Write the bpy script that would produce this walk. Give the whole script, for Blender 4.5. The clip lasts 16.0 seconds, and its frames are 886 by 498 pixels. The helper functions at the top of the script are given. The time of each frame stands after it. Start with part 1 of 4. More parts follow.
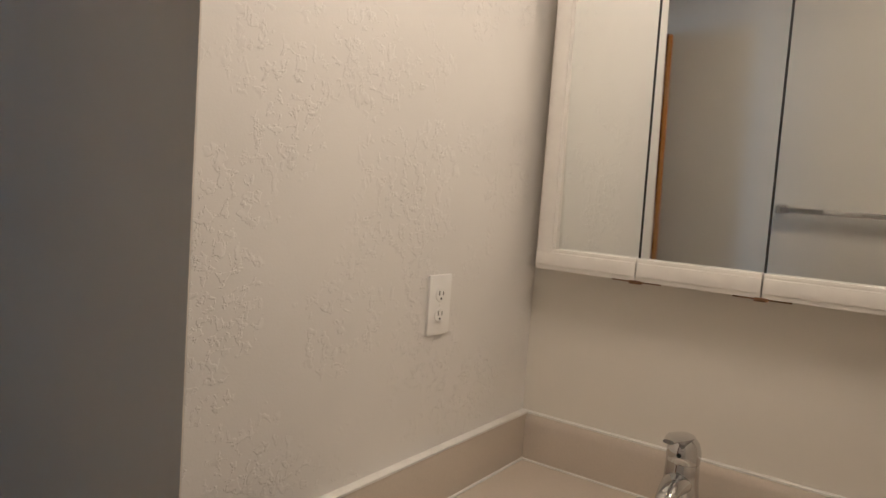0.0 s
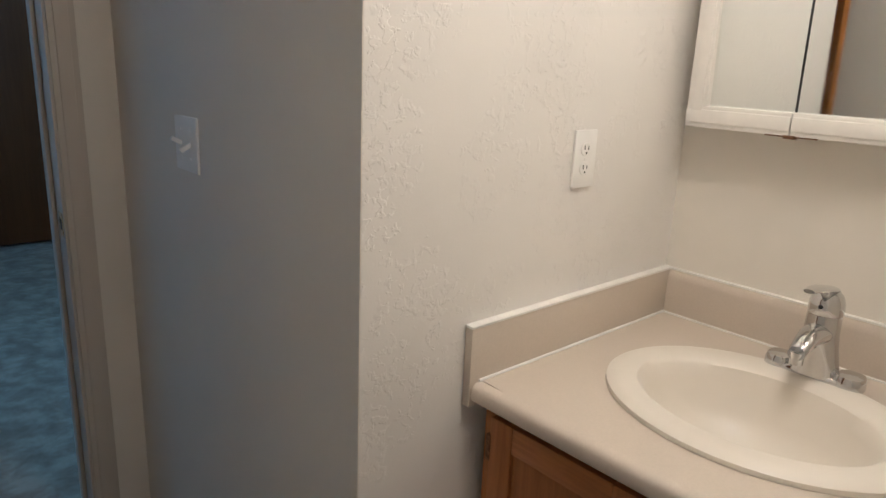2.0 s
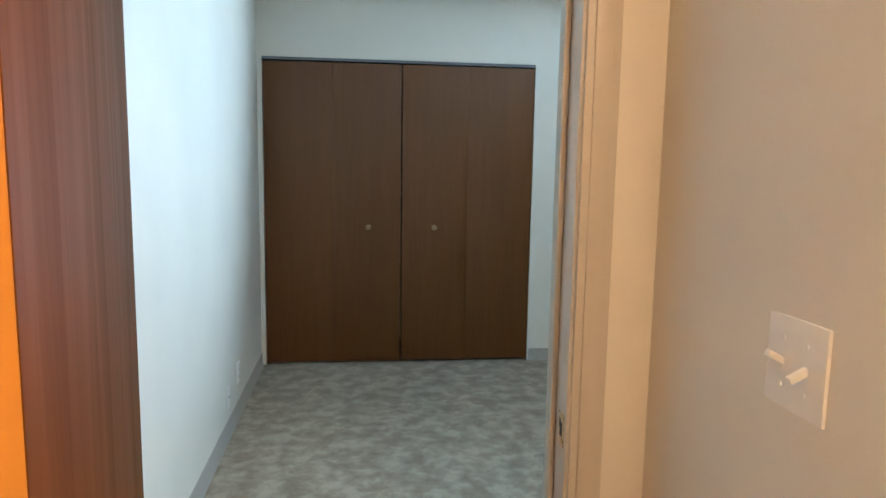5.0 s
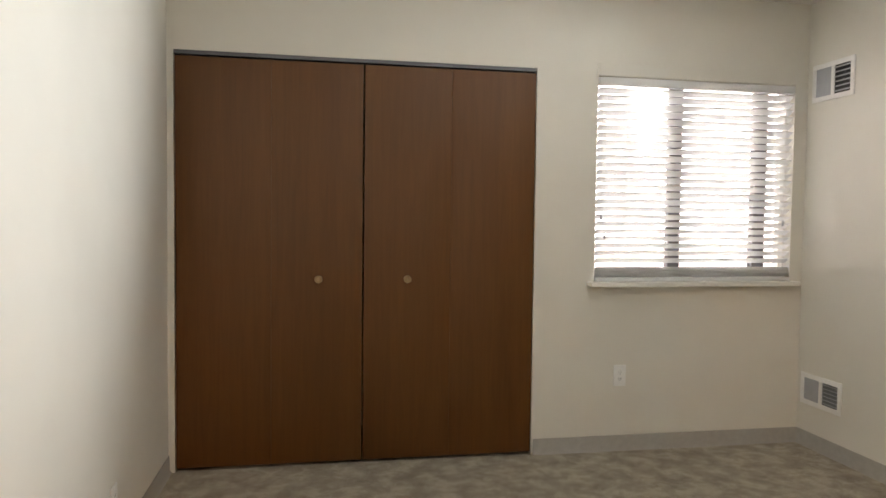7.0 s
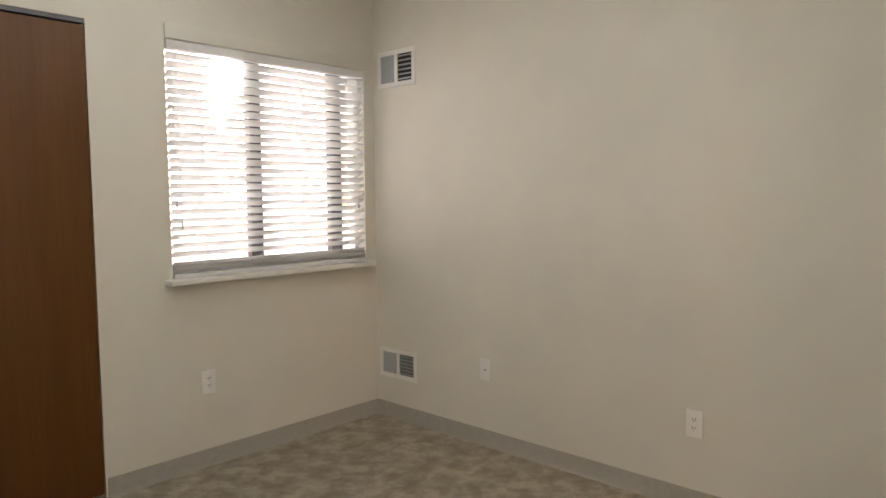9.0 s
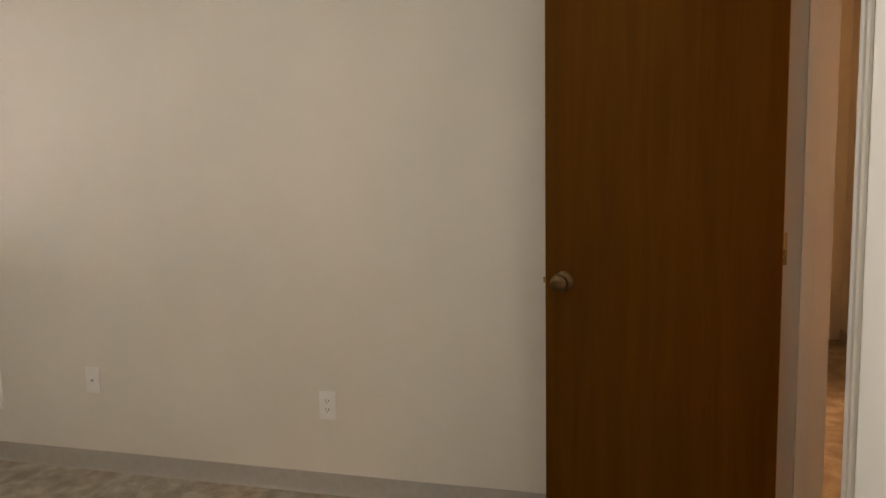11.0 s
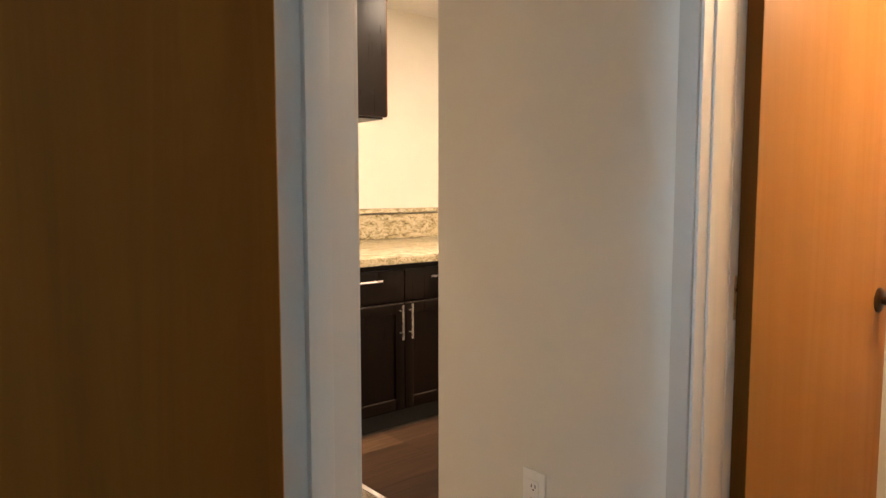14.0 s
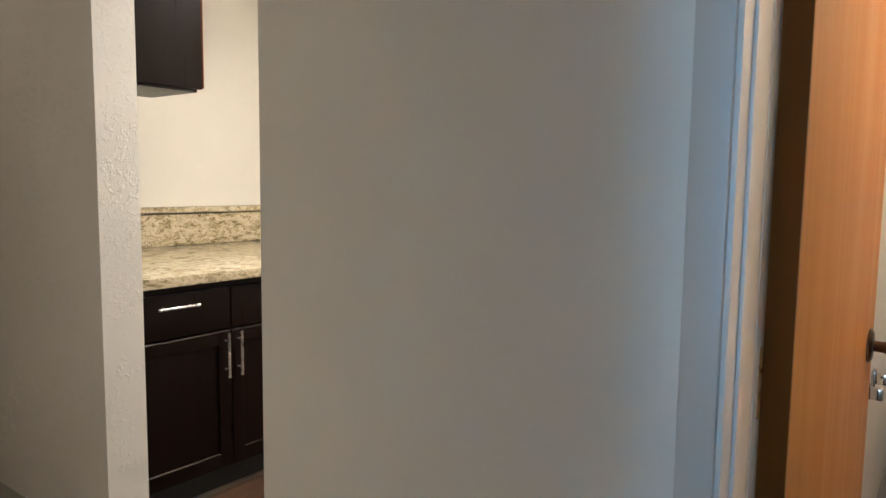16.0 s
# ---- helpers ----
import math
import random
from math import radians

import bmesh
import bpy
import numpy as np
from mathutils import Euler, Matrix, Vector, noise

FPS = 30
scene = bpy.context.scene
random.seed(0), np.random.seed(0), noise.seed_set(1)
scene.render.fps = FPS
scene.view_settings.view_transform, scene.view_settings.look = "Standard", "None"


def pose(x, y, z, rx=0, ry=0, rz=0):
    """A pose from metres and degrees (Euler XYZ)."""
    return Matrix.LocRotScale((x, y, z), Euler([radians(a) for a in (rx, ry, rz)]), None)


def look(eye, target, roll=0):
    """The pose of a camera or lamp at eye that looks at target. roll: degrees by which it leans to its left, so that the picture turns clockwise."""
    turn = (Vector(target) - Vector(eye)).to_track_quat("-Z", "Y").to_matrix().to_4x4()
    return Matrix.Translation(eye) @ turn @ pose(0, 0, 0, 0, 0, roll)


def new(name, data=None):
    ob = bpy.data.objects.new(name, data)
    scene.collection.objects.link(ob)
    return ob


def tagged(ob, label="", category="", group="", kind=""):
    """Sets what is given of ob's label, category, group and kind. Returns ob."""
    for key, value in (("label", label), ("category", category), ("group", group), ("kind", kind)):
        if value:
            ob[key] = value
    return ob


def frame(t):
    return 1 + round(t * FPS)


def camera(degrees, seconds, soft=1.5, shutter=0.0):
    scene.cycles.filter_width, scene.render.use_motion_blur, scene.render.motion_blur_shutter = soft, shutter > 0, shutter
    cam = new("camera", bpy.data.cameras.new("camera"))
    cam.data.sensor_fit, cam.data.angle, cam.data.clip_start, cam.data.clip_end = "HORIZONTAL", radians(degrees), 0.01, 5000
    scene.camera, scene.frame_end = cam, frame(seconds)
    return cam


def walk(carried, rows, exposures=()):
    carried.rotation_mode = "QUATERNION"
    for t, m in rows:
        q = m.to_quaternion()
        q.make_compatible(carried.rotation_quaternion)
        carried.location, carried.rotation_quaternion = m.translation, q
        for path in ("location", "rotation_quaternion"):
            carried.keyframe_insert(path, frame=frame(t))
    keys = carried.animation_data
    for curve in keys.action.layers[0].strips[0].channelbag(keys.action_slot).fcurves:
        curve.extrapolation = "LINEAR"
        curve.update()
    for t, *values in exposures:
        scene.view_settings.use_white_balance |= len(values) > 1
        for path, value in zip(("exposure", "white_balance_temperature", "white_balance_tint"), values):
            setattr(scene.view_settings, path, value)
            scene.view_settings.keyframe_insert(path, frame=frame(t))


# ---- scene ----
cam = camera(65.6, 16.0)
PATH = [
    (0, (0.689, -1.825, 1.394), (2.314, -0.671, 1.228), 4.2),
    (0.5, (0.675, -1.824, 1.389), (2.344, -0.758, 1.116), 4.2),
    (1, (0.644, -1.863, 1.363), (2.28, -0.785, 0.96), 4.2),
    (1.5, (0.626, -1.909, 1.357), (2.136, -0.698, 0.851), 3.6),
    (2, (0.611, -1.913, 1.358), (1.909, -0.486, 0.829), 2.5),
    (2.5, (0.594, -1.902, 1.372), (1.613, -0.255, 0.873), 1.4),
    (3, (0.58, -1.891, 1.392), (1.28, -0.07, 0.95), 0.4),
    (3.5, (0.575, -1.867, 1.404), (1.017, 0.048, 1.034), 0.8),
    (4, (0.595, -1.773, 1.406), (0.909, 0.176, 1.083), 1.2),
    (4.5, (0.618, -1.53, 1.411), (0.876, 0.432, 1.121), 1.4),
    (4.7, (0.639, -1.405, 1.417), (0.879, 0.56, 1.135), 1.0),
    (6.8, (0.697, -0.166, 1.244), (0.952, 1.815, 1.154), 0.8),
    (7, (0.713, -0.062, 1.249), (1.069, 1.904, 1.162), 0.7),
    (7.5, (0.718, 0.129, 1.268), (1.394, 2.009, 1.178), 0.3),
    (8, (0.692, 0.3, 1.305), (1.687, 2.032, 1.195), -0.5),
    (8.5, (0.667, 0.377, 1.313), (1.925, 1.925, 1.174), -0.5),
    (9, (0.697, 0.361, 1.303), (2.162, 1.713, 1.147), -0.4),
    (9.5, (0.717, 0.336, 1.283), (2.355, 1.472, 1.12), -0.3),
    (10, (0.727, 0.33, 1.284), (2.5, 1.235, 1.097), -0.5),
    (10.2, (0.745, 0.325, 1.275), (2.56, 1.143, 1.082), -0.6),
    (12.3, (1.597, 0.417, 1.224), (3.582, 0.339, 0.995), -0.4),
    (12.5, (1.696, 0.399, 1.250), (3.672, 0.206, 1.009), 0.0),
    (13, (1.999, 0.325, 1.272), (3.924, -0.169, 1.043), 0.5),
    (13.5, (2.187, 0.281, 1.234), (3.963, -0.622, 1.058), 0.2),
    (14, (2.378, 0.254, 1.250), (3.895, -1.038, 1.078), 0.0),
    (14.5, (2.487, 0.183, 1.251), (3.694, -1.401, 1.064), 0.1),
    (15, (2.584, 0.022, 1.252), (3.557, -1.715, 1.057), 0.0),
    (15.5, (2.678, -0.096, 1.243), (3.636, -1.841, 1.052), 0.1),
    (16, (2.862, -0.205, 1.270), (4.059, -1.795, 1.077), 0.7),
]

# seconds, stops, kelvin, tint
EXPOSURES = [
    (0.0, -0.32, 4750, 11), (0.5, -0.22, 4700, 11), (1.0, 0.12, 4550, 9), (2.0, 0.35, 4450, 8), (2.6, 0.65, 4500, 9), (3.2, 1.0, 4600, 10), (4.0, 1.5, 4900, 11), (4.7, 1.97, 6000, 16),
    (6.8, 1.88, 9900, 37), (8.5, 1.85, 10200, 39), (9.5, 1.72, 10600, 40), (10.2, 1.68, 11200, 42), (12.3, 1.88, 11500, 43), (13.0, 2.2, 9200, 35),
    (13.5, 2.35, 7500, 25), (14.0, 2.25, 6100, 16), (15.0, 1.85, 5400, 10), (15.5, 1.87, 5250, 9), (16.0, 1.9, 4850, 8),
]
walk(cam, [(t, look(eye, target, roll)) for t, eye, target, roll in PATH], EXPOSURES)

# ---- world and light ----
world = bpy.data.worlds.new("sky")
scene.world = world
world.use_nodes = True
wn = world.node_tree.nodes
sky = wn.new("ShaderNodeTexSky")
sky.sky_type, sky.sun_disc, sky.sun_elevation, sky.sun_rotation = "NISHITA", False, radians(35), radians(200)
world.node_tree.links.new(sky.outputs[0], wn["Background"].inputs[0])
wn["Background"].inputs[1].default_value = 0.15


def lamp(name, kind, m, power, colour, size=0.1, size_y=None):
    data = bpy.data.lights.new(name, kind)
    data.energy, data.color = power, colour
    if kind == "AREA":
        data.size = size
        if size_y:
            data.shape, data.size_y = "RECTANGLE", size_y
    elif kind == "POINT":
        data.shadow_soft_size = size
    ob = new(name, data)
    ob.matrix_world = m
    return ob


WARM = (1.0, 0.70, 0.41)
sun_data = bpy.data.lights.new("sun", "SUN")
sun_data.energy, sun_data.angle, sun_data.color = 2.5, radians(0.5), (1.0, 0.95, 0.88)
new("sun", sun_data).matrix_world = look((0, 0, 0), (0.4, 1.0, -0.8))
# sky light through the bedroom window
day = lamp("window_daylight", "AREA", look((2.60, 3.235, 1.47), (1.84, 2.235, 1.80)), 15.8, (0.48, 0.78, 1.0), 0.5, 0.95)
day.data.spread = radians(108)
# vanity light bar above the mirror cabinet, kitchen ceiling lamp; bath and hall lamps unseen
lamp("vanity_lamp", "AREA", look((2.07, -1.55, 2.07), (1.0, -1.55, 1.5)), 2, WARM, 0.6, 0.10)
# extra fill added overhead without a fitting, to lift the counter and walls
lamp("alcove_fill", "AREA", look((1.34, -1.68, 2.44), (1.34, -1.68, 0)), 11, WARM, 0.5, 0.25)
lamp("bath_lamp", "POINT", pose(2.34, -1.85, 2.15), 8.2, WARM, 0.10)
lamp("kitchen_lamp", "AREA", look((4.5, -2.5, 2.40), (4.5, -2.5, 0)), 8.3, (1.0, 0.76, 0.50), 0.6, 0.6)
lamp("hall_lamp", "POINT", pose(5.6, -1.12, 2.30), 0.45, WARM, 0.08)


# ---- materials ----
def material(name):
    m = bpy.data.materials.new(name)
    m.use_nodes = True
    t = m.node_tree
    return m, t.nodes, t.links, t.nodes["Principled BSDF"]


def coords(n, l, scale=(1, 1, 1)):
    """Object-independent place in the world, stretched."""
    g, mp = n.new("ShaderNodeNewGeometry"), n.new("ShaderNodeMapping")
    mp.inputs["Scale"].default_value = scale
    l.new(g.outputs["Position"], mp.inputs["Vector"])
    return mp.outputs[0]


def noise_tex(n, l, vec, scale, detail=4, rough=0.55, distort=0.0):
    x = n.new("ShaderNodeTexNoise")
    x.inputs["Scale"].default_value, x.inputs["Detail"].default_value = scale, detail
    x.inputs["Roughness"].default_value, x.inputs["Distortion"].default_value = rough, distort
    l.new(vec, x.inputs["Vector"])
    return x.outputs["Fac"]


def ramp(n, l, fac, stops):
    r = n.new("ShaderNodeValToRGB")
    e = r.color_ramp.elements
    while len(e) < len(stops):
        e.new(0.5)
    for k, (p, c) in zip(e, stops):
        k.position, k.color = p, (*c, 1) if len(c) == 3 else c
    l.new(fac, r.inputs[0])
    return r.outputs[0]


def grey(v):
    return (v, v, v)


def bump(n, l, b, height, strength, distance):
    x = n.new("ShaderNodeBump")
    x.inputs["Strength"].default_value, x.inputs["Distance"].default_value = strength, distance
    l.new(height, x.inputs["Height"])
    if b.inputs["Normal"].is_linked:
        l.new(b.inputs["Normal"].links[0].from_socket, x.inputs["Normal"])
    l.new(x.outputs[0], b.inputs["Normal"])


def paint(name, colour, rough=0.6, trowel=0.0, fine=0.15, vary=0.04):
    """Wall paint: faint roller stipple, blotches, and skip-trowel ridges where asked."""
    m, n, l, b = material(name)
    v = coords(n, l)
    big = noise_tex(n, l, v, 1.7, 3)
    lo, hi = [tuple(c * k for c in colour) for k in (1 - vary, 1 + vary)]
    l.new(ramp(n, l, big, [(0.3, lo), (0.7, hi)]), b.inputs["Base Color"])
    b.inputs["Roughness"].default_value = rough
    bump(n, l, b, noise_tex(n, l, v, 260, 2), fine, 0.0008)
    if trowel:
        patch = noise_tex(n, l, v, 58, 4, 0.6, 0.4)
        where = noise_tex(n, l, v, 6, 4, 0.6)
        h = ramp(n, l, patch, [(0.53, grey(0)), (0.57, grey(1))])
        w = ramp(n, l, where, [(0.46, grey(0)), (0.56, grey(1))])
        mul = n.new("ShaderNodeMath")
        mul.operation = "MULTIPLY"
        l.new(h, mul.inputs[0]), l.new(w, mul.inputs[1])
        bump(n, l, b, mul.outputs[0], trowel, 0.003)
    return m


def wood(name, dark, light, rough, scale=1.0, axis="Z", along=0.05, coat=0.0, gloss=0.5, streak=0.55):
    """Stained wood with grain that runs along one axis."""
    m, n, l, b = material(name)
    st = {"X": (along, 1, 1), "Y": (1, along, 1), "Z": (1, 1, along)}[axis]
    v = coords(n, l, st)
    grain = noise_tex(n, l, v, 55 * scale, 6, 0.65, 0.8)
    fig = noise_tex(n, l, v, 7 * scale, 3, 0.5, 1.2)
    mix = n.new("ShaderNodeMixRGB")
    mix.blend_type = "MULTIPLY"
    mix.inputs[0].default_value = streak
    l.new(ramp(n, l, fig, [(0.3, dark), (0.7, light)]), mix.inputs[1])
    l.new(ramp(n, l, grain, [(0.35, grey(0.55)), (0.62, grey(1.0))]), mix.inputs[2])
    l.new(mix.outputs[0], b.inputs["Base Color"])
    l.new(ramp(n, l, grain, [(0.3, grey(rough + 0.1)), (0.7, grey(rough - 0.05))]), b.inputs["Roughness"])
    b.inputs["Coat Weight"].default_value, b.inputs["Specular IOR Level"].default_value = coat, gloss
    bump(n, l, b, grain, 0.12, 0.0006)
    return m


def plain(name, colour, rough=0.4, metal=0.0, vary=0.06, scale=30, coat=0.0):
    m, n, l, b = material(name)
    v = coords(n, l)
    f = noise_tex(n, l, v, scale, 4)
    lo, hi = [tuple(min(1, c * k) for c in colour) for k in (1 - vary, 1 + vary)]
    l.new(ramp(n, l, f, [(0.3, lo), (0.7, hi)]), b.inputs["Base Color"])
    b.inputs["Metallic"].default_value, b.inputs["Coat Weight"].default_value = metal, coat
    l.new(ramp(n, l, f, [(0.3, grey(rough * 0.9)), (0.7, grey(min(1, rough * 1.12)))]), b.inputs["Roughness"])
    return m


def carpet():
    m, n, l, b = material("carpet")
    v = coords(n, l)
    patch = noise_tex(n, l, v, 9, 7, 0.68, 0.15)
    tuft = noise_tex(n, l, v, 420, 2, 0.6)
    mix = n.new("ShaderNodeMixRGB")
    mix.blend_type, mix.inputs[0].default_value = "MULTIPLY", 0.6
    l.new(ramp(n, l, patch, [(0.38, (0.265, 0.205, 0.14)), (0.49, (0.36, 0.29, 0.205)), (0.60, (0.49, 0.42, 0.32))]), mix.inputs[1])
    l.new(ramp(n, l, tuft, [(0.3, grey(0.5)), (0.7, grey(1.1))]), mix.inputs[2])
    l.new(mix.outputs[0], b.inputs["Base Color"])
    b.inputs["Roughness"].default_value = 0.95
    b.inputs["Sheen Weight"].default_value = 0.25
    bump(n, l, b, patch, 0.4, 0.02)
    bump(n, l, b, tuft, 0.8, 0.004)
    return m


def granite():
    """Yellow-beige stone with drifting olive veins and scattered dark flecks."""
    m, n, l, b = material("granite")
    v = coords(n, l)
    a = noise_tex(n, l, coords(n, l, (1, 0.55, 1.3)), 26, 7, 0.68, 1.4)
    s = noise_tex(n, l, v, 85, 3, 0.55)
    base = ramp(n, l, a, [(0.34, (0.13, 0.10, 0.05)), (0.43, (0.38, 0.31, 0.17)), (0.52, (0.60, 0.51, 0.33)), (0.68, (0.70, 0.63, 0.46))])
    mix = n.new("ShaderNodeMixRGB")
    mix.blend_type, mix.inputs[0].default_value = "MULTIPLY", 0.85
    l.new(base, mix.inputs[1])
    l.new(ramp(n, l, s, [(0.33, (0.10, 0.08, 0.05)), (0.39, (1, 1, 1))]), mix.inputs[2])
    l.new(mix.outputs[0], b.inputs["Base Color"])
    b.inputs["Roughness"].default_value = 0.18
    return m


def piece_mat(name, stops, rough, grain_axis=None, grain=0.4):
    """Colour varies from piece to piece, with fine grain inside each."""
    m, n, l, b = material(name)
    info = n.new("ShaderNodeObjectInfo")
    col = ramp(n, l, info.outputs["Random"], stops)
    st = {"X": (0.06, 1, 1), "Y": (1, 0.06, 1), None: (1, 1, 1)}[grain_axis]
    f = noise_tex(n, l, coords(n, l, st), 40 if grain_axis else 9, 6, 0.65, 0.7)
    mix = n.new("ShaderNodeMixRGB")
    mix.blend_type, mix.inputs[0].default_value = "MULTIPLY", grain
    l.new(col, mix.inputs[1])
    l.new(ramp(n, l, f, [(0.3, grey(0.3)), (0.65, grey(1.1))]), mix.inputs[2])
    l.new(mix.outputs[0], b.inputs["Base Color"])
    b.inputs["Roughness"].default_value = rough
    bump(n, l, b, f, 0.1, 0.0008)
    return m


def clear_glass():
    m, n, l, b = material("window_glass")
    b.inputs["Base Color"].default_value = (0.97, 0.98, 0.98, 1)
    b.inputs["Roughness"].default_value, b.inputs["IOR"].default_value = 0.0, 1.05
    b.inputs["Transmission Weight"].default_value = 1.0
    return m


def mirror_glass():
    m, n, l, b = material("mirror")
    b.inputs["Base Color"].default_value = (0.86, 0.88, 0.87, 1)
    b.inputs["Metallic"].default_value = 1.0
    v = coords(n, l)
    l.new(ramp(n, l, noise_tex(n, l, v, 6, 4), [(0.35, grey(0.015)), (0.75, grey(0.05))]), b.inputs["Roughness"])
    return m


def glow(name, colour, strength):
    m, n, l, b = material(name)
    b.inputs["Emission Color"].default_value = (*colour, 1)
    b.inputs["Emission Strength"].default_value = strength
    return m


WALL = paint("wall_paint", (0.775, 0.735, 0.655), 0.55, 0.0, 0.25)
WALL_T = paint("wall_paint_trowelled", (0.80, 0.775, 0.73), 0.5, 0.55, 0.2)
CEIL = paint("ceiling_paint", (0.83, 0.81, 0.78), 0.8, 0.5, 0.4)
# lighter copy of the trim paint: bath light put into the jamb colour
JAMB_LIT = paint("jamb_paint_lit", (0.76, 0.70, 0.61), 0.42, 0.0, 0.1, 0.03)
TRIM = paint("trim_paint", (0.56, 0.51, 0.44), 0.38, 0.0, 0.1, 0.03)
VINYL_BASE = plain("vinyl_baseboard", (0.40, 0.37, 0.33), 0.5)
CARPET = carpet()
CLOSET = wood("closet_brown_wood", (0.142, 0.047, 0.0095), (0.162, 0.056, 0.012), 0.42, 0.8, "Z", 0.05, 0.0, 0.42, 0.35)
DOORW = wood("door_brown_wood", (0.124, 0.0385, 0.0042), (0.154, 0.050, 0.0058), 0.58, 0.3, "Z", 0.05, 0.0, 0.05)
DOORE = wood("door_orange_wood", (0.44, 0.185, 0.028), (0.465, 0.197, 0.031), 0.46, 0.3, gloss=0.3, streak=0.1)
OAK = wood("honey_oak", (0.36, 0.135, 0.030), (0.46, 0.19, 0.05), 0.36, 1.2, "Z", 0.06)
OAK_H = wood("honey_oak_rail", (0.36, 0.135, 0.030), (0.46, 0.19, 0.05), 0.36, 1.2, "Y", 0.06)
ESPRESSO = wood("espresso_wood", (0.006, 0.0030, 0.002), (0.010, 0.0052, 0.0034), 0.30, 0.8, "Z", 0.05, 0.0, 0.15)
BEAD_GLINT = plain("espresso_edge_glint", (0.05, 0.035, 0.025), 0.16, 0, 0.05, 60, 0.8)
LAMINATE = plain("beige_laminate", (0.60, 0.53, 0.44), 0.34, 0, 0.03, 220)
CAULK = plain("white_caulk", (0.80, 0.78, 0.73), 0.5)
PORCELAIN = plain("bone_porcelain", (0.74, 0.69, 0.60), 0.33, 0, 0.012, 3, 0.0)
WHITEP = plain("white_plastic", (0.88, 0.865, 0.83), 0.32, 0, 0.02)
WHITEW = plain("white_painted_wood", (0.83, 0.80, 0.745), 0.35, 0, 0.03)
SLATM = plain("white_slat", (0.84, 0.84, 0.82), 0.4, 0, 0.02)


def lets_light_through(m, share):
    """Thin vinyl: part of the light goes through it."""
    n, l = m.node_tree.nodes, m.node_tree.links
    tr, mix = n.new("ShaderNodeBsdfTranslucent"), n.new("ShaderNodeMixShader")
    tr.inputs["Color"].default_value = (0.93, 0.93, 0.92, 1)
    mix.inputs[0].default_value = share
    l.new(n["Principled BSDF"].outputs[0], mix.inputs[1]), l.new(tr.outputs[0], mix.inputs[2])
    l.new(mix.outputs[0], n["Material Output"].inputs["Surface"])


lets_light_through(SLATM, 0.24)
CHROME = plain("chrome", (0.64, 0.64, 0.64), 0.07, 1, 0.02)
NICKEL = plain("brushed_nickel", (0.62, 0.58, 0.52), 0.28, 1, 0.06, 90)
BRONZE = plain("antique_bronze", (0.13, 0.075, 0.038), 0.34, 1, 0.25, 40)
BRASSP = plain("brass", (0.55, 0.40, 0.20), 0.28, 1, 0.15, 60)
GREYM = plain("grey_metal", (0.42, 0.44, 0.46), 0.45, 0.2, 0.05)
DUCT_GREY = plain("duct_grey", (0.20, 0.21, 0.22), 0.7)
DARK = plain("dark_gap", (0.02, 0.02, 0.02), 0.7)
RUST = plain("rusty_hinge", (0.22, 0.12, 0.06), 0.6, 0.5, 0.5, 120)
ALU = plain("dark_aluminium", (0.15, 0.15, 0.16), 0.45, 0.6)
GRANITE = granite()
PLANK = piece_mat("plank", [(0, (0.050, 0.027, 0.015)), (0.55, (0.085, 0.046, 0.024)), (0.85, (0.13, 0.072, 0.037)), (1, (0.20, 0.115, 0.06))], 0.38, "Y", 0.95)
TILE = piece_mat("vinyl_tile", [(0, (0.20, 0.155, 0.105)), (0.5, (0.30, 0.24, 0.17)), (0.75, (0.42, 0.35, 0.26)), (1, (0.50, 0.44, 0.35))], 0.4, None, 0.5)
GROUT = plain("floor_joint", (0.22, 0.19, 0.15), 0.7)
GLASS = clear_glass()
MIRROR = mirror_glass()
HAZE = glow("bright_hazy_distance", (0.45, 0.75, 1.0), 2.3)
SHADE = glow("lamp_shade_glow", (1.0, 0.76, 0.5), 6)
GROUND = plain("outdoor_concrete", (0.62, 0.61, 0.58), 0.9, 0, 0.15, 2)


# ---- mesh helpers ----
def box(bm, x0, x1, y0, y1, z0, z1, bevel=0.0, m=None):
    mat = Matrix.Translation(((x0 + x1) / 2, (y0 + y1) / 2, (z0 + z1) / 2)) @ Matrix.Diagonal((x1 - x0, y1 - y0, z1 - z0, 1))
    vs = bmesh.ops.create_cube(bm, size=1, matrix=(m @ mat) if m else mat)["verts"]
    if bevel:
        es = list({e for v in vs for e in v.link_edges})
        bmesh.ops.bevel(bm, geom=es, offset=bevel, segments=2, profile=0.6, affect="EDGES")
    return bm


def cyl(bm, p0, p1, r0, r1=None, seg=20):
    p0, p1 = Vector(p0), Vector(p1)
    m = Matrix.Translation((p0 + p1) / 2) @ (p1 - p0).to_track_quat("Z", "Y").to_matrix().to_4x4()
    bmesh.ops.create_cone(bm, cap_ends=True, segments=seg, radius1=r0, radius2=r0 if r1 is None else r1, depth=(p1 - p0).length, matrix=m)
    return bm


def lathe(bm, rings, m, seg=28, sx=1.0, sy=1.0):
    """A solid of revolution about local z; rings of (radius, height)."""
    last = None
    for r, z in rings:
        ring = [bm.verts.new(m @ Vector((r * sx * math.cos(2 * math.pi * k / seg), r * sy * math.sin(2 * math.pi * k / seg), z))) for k in range(seg)]
        if last:
            for k in range(seg):
                bm.faces.new((last[k], last[(k + 1) % seg], ring[(k + 1) % seg], ring[k]))
        else:
            bm.faces.new(ring[::-1])
        last = ring
    bm.faces.new(last)
    return bm


